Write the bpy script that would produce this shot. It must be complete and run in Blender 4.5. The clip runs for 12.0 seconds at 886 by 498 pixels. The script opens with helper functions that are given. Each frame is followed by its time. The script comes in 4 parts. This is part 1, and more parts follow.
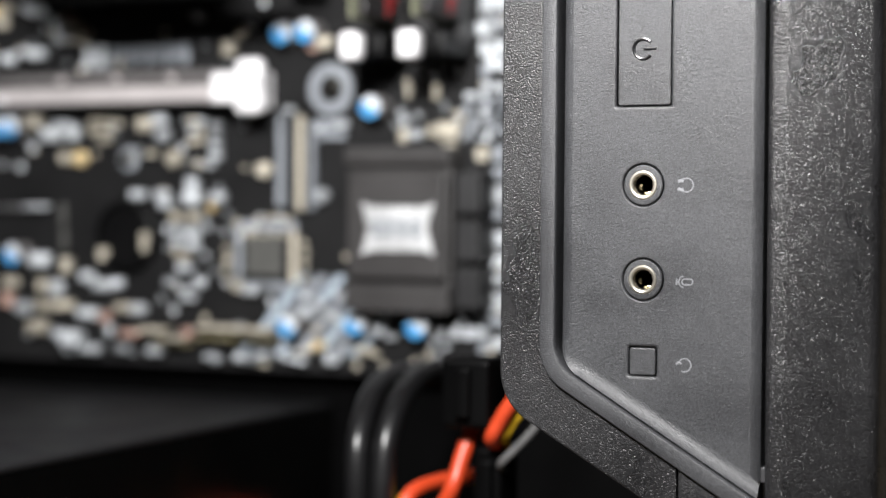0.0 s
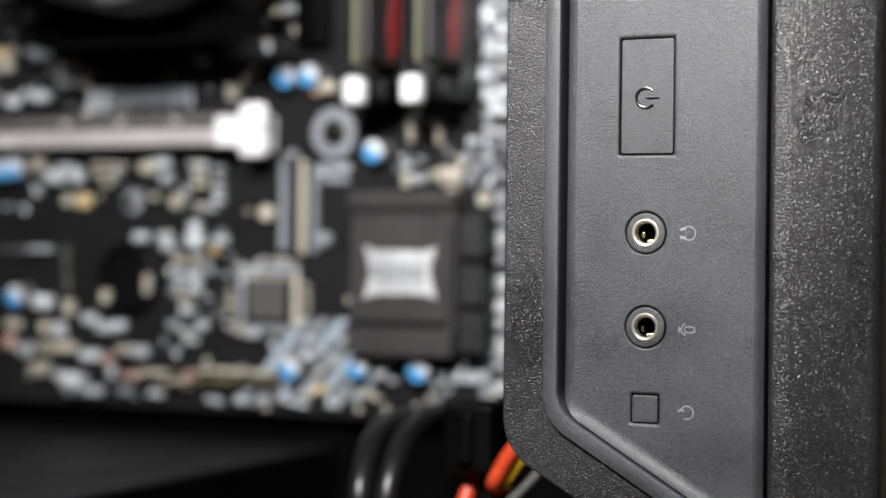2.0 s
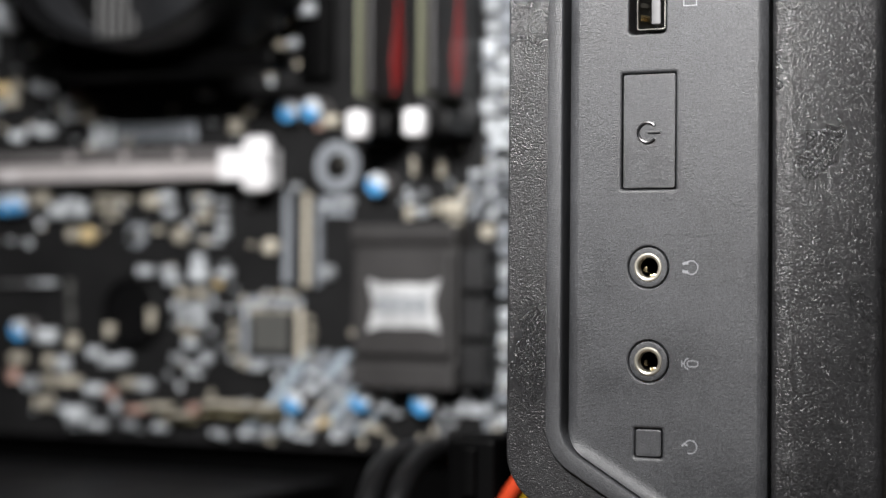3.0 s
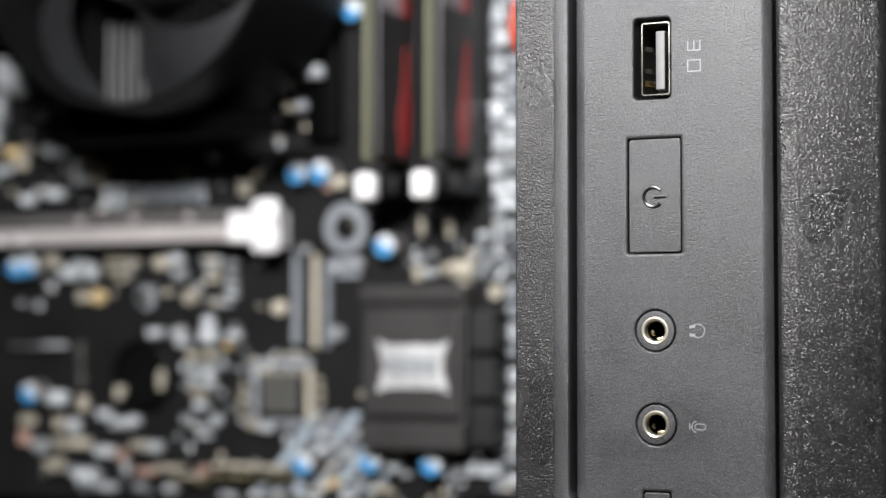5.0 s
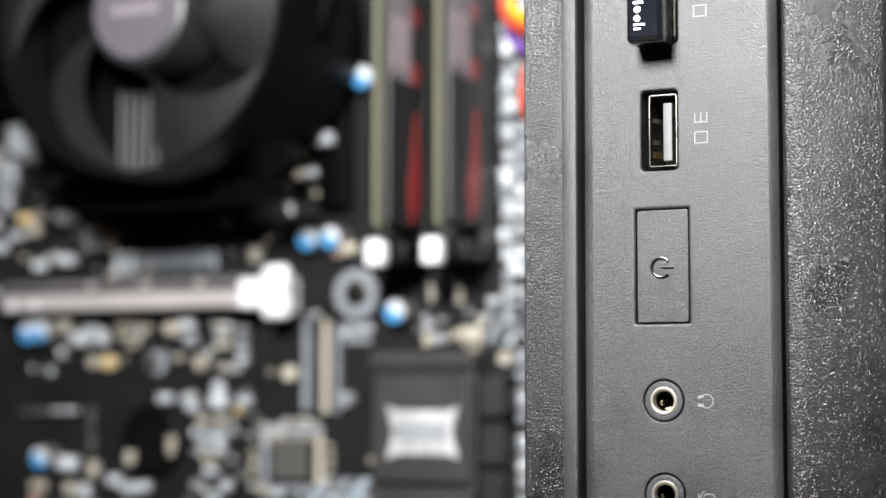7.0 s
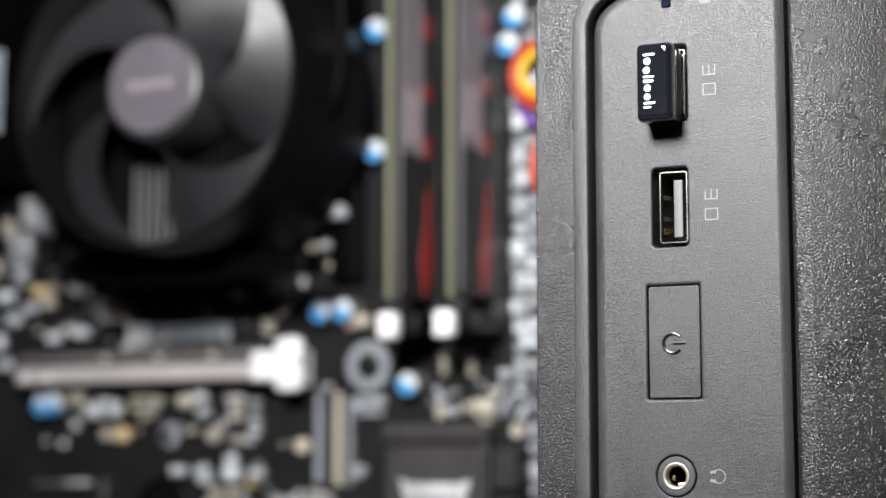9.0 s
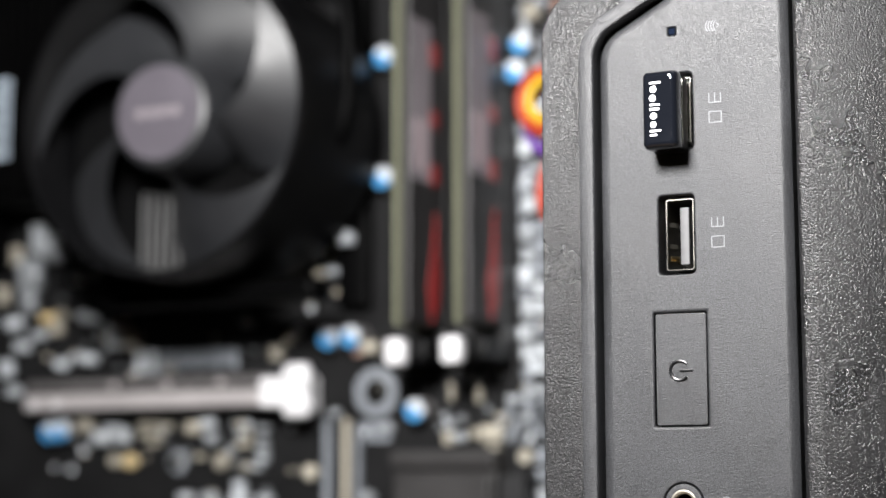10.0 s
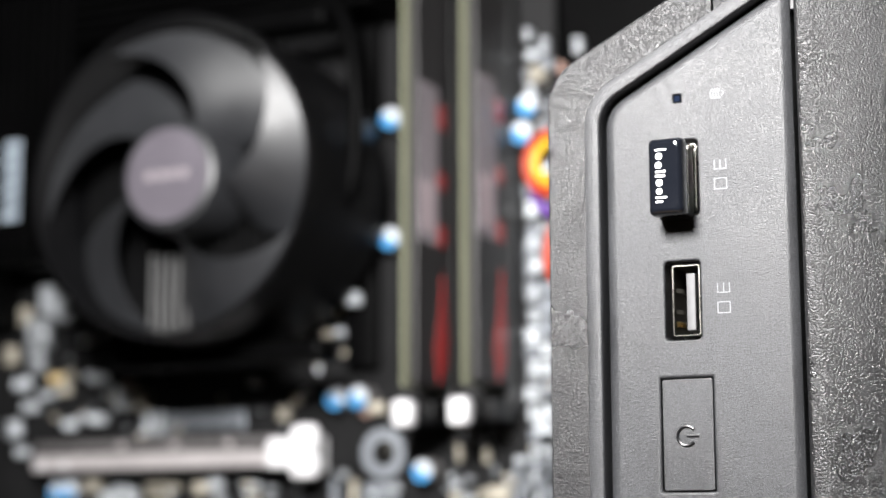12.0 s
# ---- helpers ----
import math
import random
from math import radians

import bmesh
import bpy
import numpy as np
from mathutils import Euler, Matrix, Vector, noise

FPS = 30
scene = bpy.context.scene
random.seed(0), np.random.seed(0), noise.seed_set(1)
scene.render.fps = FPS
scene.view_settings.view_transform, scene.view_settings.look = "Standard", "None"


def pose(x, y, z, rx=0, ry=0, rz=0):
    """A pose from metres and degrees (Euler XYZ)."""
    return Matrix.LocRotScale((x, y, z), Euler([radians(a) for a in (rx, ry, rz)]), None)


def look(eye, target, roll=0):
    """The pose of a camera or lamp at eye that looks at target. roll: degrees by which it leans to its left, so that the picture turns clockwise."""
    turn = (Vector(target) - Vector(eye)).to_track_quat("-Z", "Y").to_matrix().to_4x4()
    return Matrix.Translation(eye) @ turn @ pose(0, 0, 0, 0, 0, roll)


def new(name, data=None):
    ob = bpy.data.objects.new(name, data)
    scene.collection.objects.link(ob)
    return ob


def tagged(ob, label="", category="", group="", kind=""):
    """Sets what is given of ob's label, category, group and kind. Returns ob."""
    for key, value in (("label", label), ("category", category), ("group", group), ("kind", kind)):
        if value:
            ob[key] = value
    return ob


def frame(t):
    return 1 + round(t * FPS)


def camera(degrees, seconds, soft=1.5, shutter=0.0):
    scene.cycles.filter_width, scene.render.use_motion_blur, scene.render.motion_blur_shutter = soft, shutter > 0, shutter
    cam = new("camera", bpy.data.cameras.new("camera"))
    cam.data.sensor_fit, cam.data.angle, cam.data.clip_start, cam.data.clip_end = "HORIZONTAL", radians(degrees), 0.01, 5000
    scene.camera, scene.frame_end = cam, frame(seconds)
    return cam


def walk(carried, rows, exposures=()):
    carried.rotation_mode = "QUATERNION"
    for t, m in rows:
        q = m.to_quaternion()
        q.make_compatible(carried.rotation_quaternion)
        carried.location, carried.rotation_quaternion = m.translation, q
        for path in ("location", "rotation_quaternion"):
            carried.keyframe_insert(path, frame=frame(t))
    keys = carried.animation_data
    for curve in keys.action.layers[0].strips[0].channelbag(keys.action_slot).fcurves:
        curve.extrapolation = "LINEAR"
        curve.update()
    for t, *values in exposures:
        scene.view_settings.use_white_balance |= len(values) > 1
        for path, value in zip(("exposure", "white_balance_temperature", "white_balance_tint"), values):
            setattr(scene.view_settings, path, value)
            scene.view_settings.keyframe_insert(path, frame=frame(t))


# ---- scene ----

from mathutils.geometry import tessellate_polygon

# ---- camera: distances in metres, turns in degrees ----
cam = camera(28.385, 12.0, soft=1.5)
ROWS = [
    (0, 0.09295, -0.29496, 0.26987, 89.015, -0.502, 24.014),
    (0.5, 0.0931, -0.29497, 0.27042, 89.234, -0.547, 23.993),
    (1, 0.09307, -0.29553, 0.27053, 89.678, -0.685, 23.975),
    (1.5, 0.093, -0.29573, 0.27099, 90.011, -0.72, 24.01),
    (2, 0.09302, -0.29646, 0.27134, 90.283, -0.688, 24.027),
    (2.5, 0.09336, -0.29647, 0.27212, 90.619, -0.508, 24.087),
    (3, 0.0935, -0.29711, 0.27237, 91.238, -0.48, 24.159),
    (5, 0.09466, -0.29908, 0.27439, 92.982, -0.088, 24.477),
    (5.5, 0.09496, -0.29924, 0.27469, 93.492, -0.064, 24.627),
    (6, 0.09484, -0.29964, 0.27519, 93.912, -0.307, 24.72),
    (6.5, 0.09527, -0.30059, 0.27557, 94.402, -0.304, 24.751),
    (7, 0.09572, -0.30105, 0.27629, 94.912, -0.094, 24.81),
    (9, 0.09655, -0.30394, 0.27783, 97.079, -0.021, 25.163),
    (9.5, 0.09678, -0.30445, 0.27823, 97.485, 0.032, 25.311),
    (10, 0.09703, -0.30464, 0.27852, 97.85, 0.069, 25.431),
    (10.5, 0.09738, -0.30543, 0.27892, 98.238, 0.144, 25.472),
    (11, 0.09753, -0.3059, 0.27951, 98.645, 0.138, 25.497),
    (11.5, 0.09791, -0.30611, 0.28019, 99.111, 0.071, 25.6),
    (12, 0.09789, -0.307, 0.28063, 99.576, 0.124, 25.65),
]
walk(cam, [(t, pose(x, y, z, rx, ry, rz)) for t, x, y, z, rx, ry, rz in ROWS],
     exposures=[(0, 0.12), (0.5, 0.08), (1, 0.02), (1.5, -0.08), (2, -0.16), (2.5, -0.18), (3, -0.3), (5, -0.22), (5.5, 0.02), (6, 0.12), (6.5, 0.1), (7, 0.07),
                (9, -0.3), (9.5, -0.25), (10, -0.25), (10.5, -0.22), (11, -0.14), (11.5, -0.02), (12, 0.1)])
cam.data.dof.use_dof = True
cam.data.dof.focus_distance = 0.314
cam.data.dof.aperture_fstop = 10.0

# ---- light ----
world = bpy.data.worlds.new("room_air")
world.use_nodes = True
world.node_tree.nodes["Background"].inputs[0].default_value = (0.9, 0.95, 1.0, 1)
world.node_tree.nodes["Background"].inputs[1].default_value = 0.002
scene.world = world


def area_lamp(name, eye, target, size, watts, colour):
    data = bpy.data.lights.new(name, "AREA")
    data.shape, data.size, data.energy, data.color = "DISK", size, watts, colour
    ob = new(name, data)
    ob.matrix_world = look(eye, target)
    return ob


area_lamp("work_lamp", (-0.018, -0.215, 0.455), (-0.08, 0.1, 0.30), 0.08, 3.5, (1.0, 0.985, 0.975))
# added fill light for ambient brightness, no known source overhead
area_lamp("ambient_fill", (0.3, -0.1, 1.60), (0.35, 0.3, 0.0), 0.6, 2.0, (0.95, 0.97, 1.0))


# ---- materials ----
def material(name, colour, rough=0.5, metal=0.0, spots=0.15, grain=900.0, cell=0.0, bump=0.0, depth=0.0001, coat=0.0, wear=60.0, vary=0.0, shine=0.5):
    """Plain surface with uneven tone at two scales, fine relief and uneven gloss. grain, cell, wear: repeats a metre."""
    m = bpy.data.materials.new(name)
    m.use_nodes = True
    tree = m.node_tree
    nodes, links = tree.nodes, tree.links
    b = nodes["Principled BSDF"]
    b.inputs["Metallic"].default_value = metal
    b.inputs["Coat Weight"].default_value = coat
    b.inputs["Specular IOR Level"].default_value = shine
    b.inputs["Coat Roughness"].default_value = 0.06
    at = nodes.new("ShaderNodeTexCoord")
    fine = nodes.new("ShaderNodeTexNoise")
    fine.inputs["Scale"].default_value, fine.inputs["Detail"].default_value = grain, 3.0
    big = nodes.new("ShaderNodeTexNoise")
    big.inputs["Scale"].default_value, big.inputs["Detail"].default_value = wear, 4.0
    for n in (fine, big):
        links.new(at.outputs["Object"], n.inputs["Vector"])
    both = nodes.new("ShaderNodeMath")
    both.operation = "ADD"
    links.new(fine.outputs[0], both.inputs[0])
    links.new(big.outputs[0], both.inputs[1])
    span = nodes.new("ShaderNodeMapRange")
    span.inputs[1].default_value, span.inputs[2].default_value = 0.6, 1.4
    span.inputs[3].default_value, span.inputs[4].default_value = 1 - spots, 1 + spots
    links.new(both.outputs[0], span.inputs[0])
    tone = span.outputs[0]
    if vary:
        info = nodes.new("ShaderNodeObjectInfo")
        each = nodes.new("ShaderNodeMapRange")
        each.inputs[3].default_value, each.inputs[4].default_value = 1 - vary, 1 + vary
        links.new(info.outputs["Random"], each.inputs[0])
        mul = nodes.new("ShaderNodeMath")
        mul.operation = "MULTIPLY"
        links.new(tone, mul.inputs[0])
        links.new(each.outputs[0], mul.inputs[1])
        tone = mul.outputs[0]
    paint = nodes.new("ShaderNodeVectorMath")
    paint.operation = "SCALE"
    paint.inputs[0].default_value = colour
    links.new(tone, paint.inputs["Scale"])
    links.new(paint.outputs[0], b.inputs["Base Color"])
    gloss = nodes.new("ShaderNodeMapRange")
    gloss.inputs[1].default_value, gloss.inputs[2].default_value = 0.3, 0.7
    gloss.inputs[3].default_value, gloss.inputs[4].default_value = max(rough - 0.07, 0.02), min(rough + 0.07, 1)
    links.new(big.outputs[0], gloss.inputs[0])
    links.new(gloss.outputs[0], b.inputs["Roughness"])
    if bump:
        relief = nodes.new("ShaderNodeBump")
        relief.inputs["Strength"].default_value, relief.inputs["Distance"].default_value = bump, depth
        height = fine.outputs[0]
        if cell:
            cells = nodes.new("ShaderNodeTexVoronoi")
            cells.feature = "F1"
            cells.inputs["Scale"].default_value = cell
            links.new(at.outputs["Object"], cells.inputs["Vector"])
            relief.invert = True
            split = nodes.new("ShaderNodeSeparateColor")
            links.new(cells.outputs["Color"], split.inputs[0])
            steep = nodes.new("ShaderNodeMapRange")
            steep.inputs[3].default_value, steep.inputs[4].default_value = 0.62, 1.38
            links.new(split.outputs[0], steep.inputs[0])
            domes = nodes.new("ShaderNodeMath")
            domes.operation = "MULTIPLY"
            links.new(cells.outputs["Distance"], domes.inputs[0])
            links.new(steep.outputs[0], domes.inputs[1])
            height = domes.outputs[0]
            # cell peaks painted paler, so the colour carries glints of the relief
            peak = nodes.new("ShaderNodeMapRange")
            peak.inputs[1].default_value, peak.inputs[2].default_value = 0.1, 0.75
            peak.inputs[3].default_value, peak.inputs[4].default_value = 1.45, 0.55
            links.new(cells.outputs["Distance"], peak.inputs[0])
            glint_tone = nodes.new("ShaderNodeMath")
            glint_tone.operation = "MULTIPLY"
            links.new(tone, glint_tone.inputs[0])
            links.new(peak.outputs[0], glint_tone.inputs[1])
            links.new(glint_tone.outputs[0], paint.inputs["Scale"])
        links.new(height, relief.inputs["Height"])
        links.new(relief.outputs[0], b.inputs["Normal"])
    return m


# strong spots and pale cell peaks carry the grain's sparkle in the base colour
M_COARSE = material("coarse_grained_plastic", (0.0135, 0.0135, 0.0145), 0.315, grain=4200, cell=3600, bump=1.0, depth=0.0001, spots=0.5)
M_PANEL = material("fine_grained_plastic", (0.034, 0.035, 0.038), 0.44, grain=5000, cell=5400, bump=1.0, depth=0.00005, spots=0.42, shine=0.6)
M_RIM = material("satin_plastic", (0.03, 0.03, 0.032), 0.5, grain=5000, bump=0.6, depth=0.00005)
M_GROOVE = material("dark_glossy_plastic", (0.006, 0.006, 0.007), 0.34)
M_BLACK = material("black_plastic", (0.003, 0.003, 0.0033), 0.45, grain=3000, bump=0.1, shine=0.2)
M_PRINT = material("grey_printing", (0.19, 0.195, 0.205), 0.6, spots=0.35, grain=6000)
M_WHITE = material("white_printing", (0.8, 0.8, 0.8), 0.5, spots=0.06)
M_STEEL = material("nickel_plating", (0.62, 0.60, 0.55), 0.26, metal=1.0)
M_OLIVE = material("olive_header", (0.16, 0.14, 0.08), 0.5, vary=0.2)
M_COLLAR = material("cream_nickel_collar", (0.66, 0.62, 0.53), 0.36, metal=0.9)
M_GILT = material("gilt_contact", (0.75, 0.62, 0.38), 0.25, metal=1.0)
M_TONGUE = material("pale_grey_plastic", (0.11, 0.11, 0.113), 0.5)
M_SLEEVING = material("shaded_steel", (0.12, 0.115, 0.10), 0.35, metal=0.8)
M_LED = material("smoked_blue_lens", (0.006, 0.010, 0.022), 0.08, coat=1.0)
M_PIANO = material("glossy_black_plastic", (0.006, 0.007, 0.01), 0.07, coat=1.0, spots=0.05)
M_PCB = material("black_board_lacquer", (0.011, 0.011, 0.0115), 0.5, grain=700, spots=0.25, bump=0.1, shine=0.25)
M_SIDE = material("shaded_black_sheet", (0.0015, 0.0015, 0.0015), 0.2, shine=0.5)
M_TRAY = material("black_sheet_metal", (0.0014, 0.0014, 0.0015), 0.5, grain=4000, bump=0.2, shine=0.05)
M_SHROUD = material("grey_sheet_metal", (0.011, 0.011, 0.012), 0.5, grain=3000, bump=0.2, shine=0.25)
M_FAN = material("dark_fan_plastic", (0.024, 0.025, 0.028), 0.46, grain=2500, bump=0.1, shine=0.9)
M_FANRING = material("black_fan_frame", (0.004, 0.004, 0.0045), 0.42, shine=0.3)
M_HUB = material("mauve_grey_label", (0.12, 0.108, 0.128), 0.5)
# fin metal in a lit and a shaded copy, light put into the colour
M_ALU = material("lit_fin_metal", (0.30, 0.30, 0.30), 0.42, metal=0.6, grain=1500)
M_FIN = material("shaded_fin_metal", (0.008, 0.008, 0.0085), 0.5, metal=0.3, grain=1500)
M_TEXT = material("bluish_printing", (0.40, 0.47, 0.54), 0.5, spots=0.3, grain=400)
M_SINK = material("anodised_heatsink", (0.038, 0.036, 0.036), 0.5, grain=2000, wear=90)
M_LOGO = material("brushed_silver_badge", (0.60, 0.61, 0.62), 0.45, metal=0.2, grain=450, spots=0.55)
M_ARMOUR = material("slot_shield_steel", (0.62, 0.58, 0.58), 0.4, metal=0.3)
M_DARKSTEEL = material("darker_grey_steel", (0.20, 0.19, 0.19), 0.45, metal=0.5)
M_CLIP = material("white_nylon", (0.9, 0.89, 0.91), 0.45, spots=0.04)
M_SILK = material("silver_silkscreen", (0.27, 0.29, 0.32), 0.5, spots=0.4, grain=500)
M_SILVER = material("tinned_part", (0.56, 0.59, 0.62), 0.35, metal=0.35, vary=0.4)
M_BEIGE = material("beige_ceramic", (0.50, 0.46, 0.38), 0.45, vary=0.3)
M_PALE = material("pale_part", (0.58, 0.61, 0.64), 0.42, vary=0.25)
M_PINK = material("rosy_copper_part", (0.55, 0.36, 0.30), 0.45, vary=0.2)
M_BLUE = material("blue_sleeve", (0.07, 0.32, 0.66), 0.4)
M_PORT = material("dark_grey_nylon", (0.017, 0.017, 0.018), 0.5)
M_COPPER = material("bare_copper", (0.42, 0.16, 0.06), 0.4, metal=0.8)
M_CAPTOP = material("bright_can_top", (0.72, 0.77, 0.83), 0.4, metal=0.1)
M_BRASS = material("brass_stud", (0.85, 0.66, 0.36), 0.35, metal=0.25)
M_DIMM = material("green_board", (0.20, 0.205, 0.14), 0.5, spots=0.15)
M_SPREAD = material("dark_heat_spreader", (0.028, 0.026, 0.027), 0.45, metal=0.1, grain=1200)
M_GREYLABEL = material("mauve_grey_paper", (0.28, 0.25, 0.27), 0.55, grain=700)
M_CHIP = material("grey_chip_epoxy", (0.085, 0.085, 0.08), 0.5)
M_LABEL = material("pale_pink_paper", (0.5, 0.41, 0.44), 0.6)
M_RED = material("red_lacquer", (0.35, 0.025, 0.025), 0.4)
M_ORANGE = material("orange_insulation", (0.46, 0.045, 0.012), 0.42)
M_YELLOW = material("yellow_insulation", (0.68, 0.42, 0.02), 0.4)
M_PURPLE = material("purple_insulation", (0.16, 0.06, 0.35), 0.4)
M_SLEEVE = material("grey_insulation", (0.10, 0.10, 0.10), 0.4)
M_CABLE = material("black_insulation", (0.006, 0.006, 0.0065), 0.36)
M_WALL = material("warm_wall_paint", (0.62, 0.55, 0.45), 0.8, wear=4, grain=300, bump=0.05)
M_CEIL = material("dim_grey_paint", (0.2, 0.2, 0.2), 0.85, wear=3, grain=250, bump=0.05)

M_DESK = material("oak_table_top", (0.22, 0.15, 0.085), 0.45, wear=12, grain=160, bump=0.1)

# ---- building helpers: all shapes below are in millimetres ----
MM = 0.001
ORIGIN = {}


def thing(name, at, label, category, group="", kind=""):
    ob = new(name)
    ob.empty_display_size = 0.005
    ob.location = Vector(at) * MM
    ORIGIN[ob.name] = Vector(at)
    return tagged(ob, label, category, group, kind)


def finish(bm, origin, mat, name):
    bmesh.ops.remove_doubles(bm, verts=bm.verts, dist=1e-4)
    bmesh.ops.recalc_face_normals(bm, faces=bm.faces)
    for f in bm.faces:
        f.smooth = len(f.verts) != 3
    for e in bm.edges:
        pair = e.link_faces
        if len(pair) != 2 or e.calc_face_angle(0) > 0.6 or (e.calc_face_angle(0) > 0.01 and max(f.calc_area() for f in pair) > 12 * min(f.calc_area() for f in pair)):
            e.smooth = False
    bmesh.ops.translate(bm, verts=bm.verts, vec=-origin)
    bmesh.ops.scale(bm, verts=bm.verts, vec=(MM,) * 3)
    me = bpy.data.meshes.new(name)
    bm.to_mesh(me)
    bm.free()
    me.materials.append(mat)
    return me


def part(name, bm, mat, parent, label=""):
    """One mesh object under a thing or a part."""
    origin = ORIGIN[parent.name]
    ob = new(name, finish(bm, origin, mat, name))
    ob.parent = parent
    ORIGIN[ob.name] = origin
    return tagged(ob, label)


def solo(name, bm, mat, at, label, category, group="", kind=""):
    """A thing that is one mesh."""
    ob = new(name, finish(bm, Vector(at), mat, name))
    ob.location = Vector(at) * MM
    ORIGIN[ob.name] = Vector(at)
    return tagged(ob, label, category, group, kind)


def box(x0, x1, y0, y1, z0, z1, bevel=0.0, bm=None, seg=2):
    made = bm or bmesh.new()
    got = bmesh.ops.create_cube(made, size=1)["verts"]
    for v in got:
        v.co = Vector((x0 + (v.co.x + 0.5) * (x1 - x0), y0 + (v.co.y + 0.5) * (y1 - y0), z0 + (v.co.z + 0.5) * (z1 - z0)))
    if bevel:
        edges = list({e for v in got for e in v.link_edges})
        bmesh.ops.bevel(made, geom=edges, offset=bevel, segments=seg, affect="EDGES", profile=0.5)
    return made


def skin(bm, loops, closed=True):
    """Faces between lines of equal length."""
    rows = [[bm.verts.new(p) for p in loop] for loop in loops]
    n = len(rows[0])
    for a, b in zip(rows, rows[1:]):
        for i in range(n if closed else n - 1):
            j = (i + 1) % n
            bm.faces.new((a[i], a[j], b[j], b[i]))
    return rows


def fill(bm, loops):
    """Flat face with holes, from lines in one plane."""
    edges = []
    for loop in loops:
        vs = [bm.verts.new(p) for p in loop]
        edges += [bm.edges.new((vs[i], vs[(i + 1) % len(vs)])) for i in range(len(vs))]
    bmesh.ops.triangle_fill(bm, edges=edges, use_beauty=True, use_dissolve=False)


def corner(a, b, c, r, n=8):
    """Points of the round corner b between a and c, in two dimensions."""
    a, b, c = Vector(a), Vector(b), Vector(c)
    u, v = (a - b).normalized(), (c - b).normalized()
    half = math.acos(max(-1, min(1, u.dot(v)))) / 2
    if r <= 0:
        return [b.copy() for _ in range(n + 1)]
    t = r / math.tan(half)
    mid = b + (u + v).normalized() * (r / math.sin(half))
    p, q = b + u * t - mid, b + v * t - mid
    turn = math.atan2(p.x * q.y - p.y * q.x, p.dot(q))
    return [mid + Vector((p.x * math.cos(turn * i / n) - p.y * math.sin(turn * i / n), p.x * math.sin(turn * i / n) + p.y * math.cos(turn * i / n))) for i in range(n + 1)]


def round_rect(x0, x1, z0, z1, r, n=4):
    pts = [(x0, z0), (x1, z0), (x1, z1), (x0, z1)]
    out = []
    for i in range(4):
        out += corner(pts[i - 1], pts[i], pts[(i + 1) % 4], r, n)
    return out


def circle(x, z, r, n=40):
    return [Vector((x + r * math.cos(2 * math.pi * i / n), z + r * math.sin(2 * math.pi * i / n))) for i in range(n)]


def lift(pts, y):
    return [Vector((p.x, y, p.y)) for p in pts]


def prism(pts, y0, y1, bevel=0.0, bm=None):
    """A flat outline in x and z, from y0 (towards the room) back to y1."""
    made = bm or bmesh.new()
    face = made.faces.new([made.verts.new(p) for p in lift(pts, y0)])
    got = bmesh.ops.extrude_face_region(made, geom=[face])
    vs = [g for g in got["geom"] if isinstance(g, bmesh.types.BMVert)]
    for v in vs:
        v.co.y = y1
    if bevel:
        rim = [e for e in face.edges]
        bmesh.ops.bevel(made, geom=rim, offset=bevel, segments=2, affect="EDGES", profile=0.5)
    return made


def turned(x, z, profile, n=32, bm=None):
    """Round about an axis along y: profile of (radius, y)."""
    made = bm or bmesh.new()
    skin(made, [lift(circle(x, z, max(r, 0.001), n), y) for r, y in profile])
    return made


def tube(points, r, n=10, smooth=6, bm=None):
    """A round strand along a soft line through the points."""
    made = bm or bmesh.new()
    pts = [Vector(p) for p in points]
    line = []
    for i in range(len(pts) - 1):
        p0, p1, p2, p3 = pts[max(i - 1, 0)], pts[i], pts[i + 1], pts[min(i + 2, len(pts) - 1)]
        for k in range(smooth):
            t = k / smooth
            line.append(0.5 * (2 * p1 + (p2 - p0) * t + (2 * p0 - 5 * p1 + 4 * p2 - p3) * t * t + (3 * p1 - p0 - 3 * p2 + p3) * t ** 3))
    line.append(pts[-1])
    rings, side = [], None
    for i, p in enumerate(line):
        d = (line[min(i + 1, len(line) - 1)] - line[max(i - 1, 0)]).normalized()
        if side is None:
            side = d.orthogonal().normalized()
        side = (side - d * side.dot(d)).normalized()
        up = d.cross(side)
        rings.append([p + r * (side * math.cos(2 * math.pi * k / n) + up * math.sin(2 * math.pi * k / n)) for k in range(n)])
    rows = skin(made, rings)
    made.faces.new(rows[0])
    made.faces.new(list(reversed(rows[-1])))
    return made


# ---- the room: unseen but for the north wall, dark paint limits bounced light ----
def slab(name, x0, x1, y0, y1, z0, z1, mat, label):
    return solo(name, box(x0, x1, y0, y1, z0, z1), mat, ((x0 + x1) / 2, (y0 + y1) / 2, z0), label, name.split("_")[0], kind="structure")


slab("floor", -1400, 1400, -1700, 760, -800, -750, M_CEIL, "dark grey floor of the dim room")
slab("ceiling", -1400, 1400, -1700, 760, 1650, 1700, M_CEIL, "plain dim ceiling")
slab("wall_north", -1400, 1400, 700, 760, -750, 1650, M_WALL, "plain warm beige painted wall behind the computer")
slab("wall_south", -1400, 1400, -1760, -1700, -750, 1650, M_CEIL, "plain dim painted wall")
slab("wall_west", -1460, -1400, -1700, 760, -750, 1650, M_CEIL, "plain dim painted wall")
slab("wall_east", 1400, 1460, -1700, 760, -750, 1650, M_CEIL, "plain dim painted wall")
desk = thing("desk", (0, 0, -750), "oak-topped desk that carries the open computer", "desk")
part("desk_top", box(-800, 700, -450, 680, -30, 0, 3), M_DESK, desk)
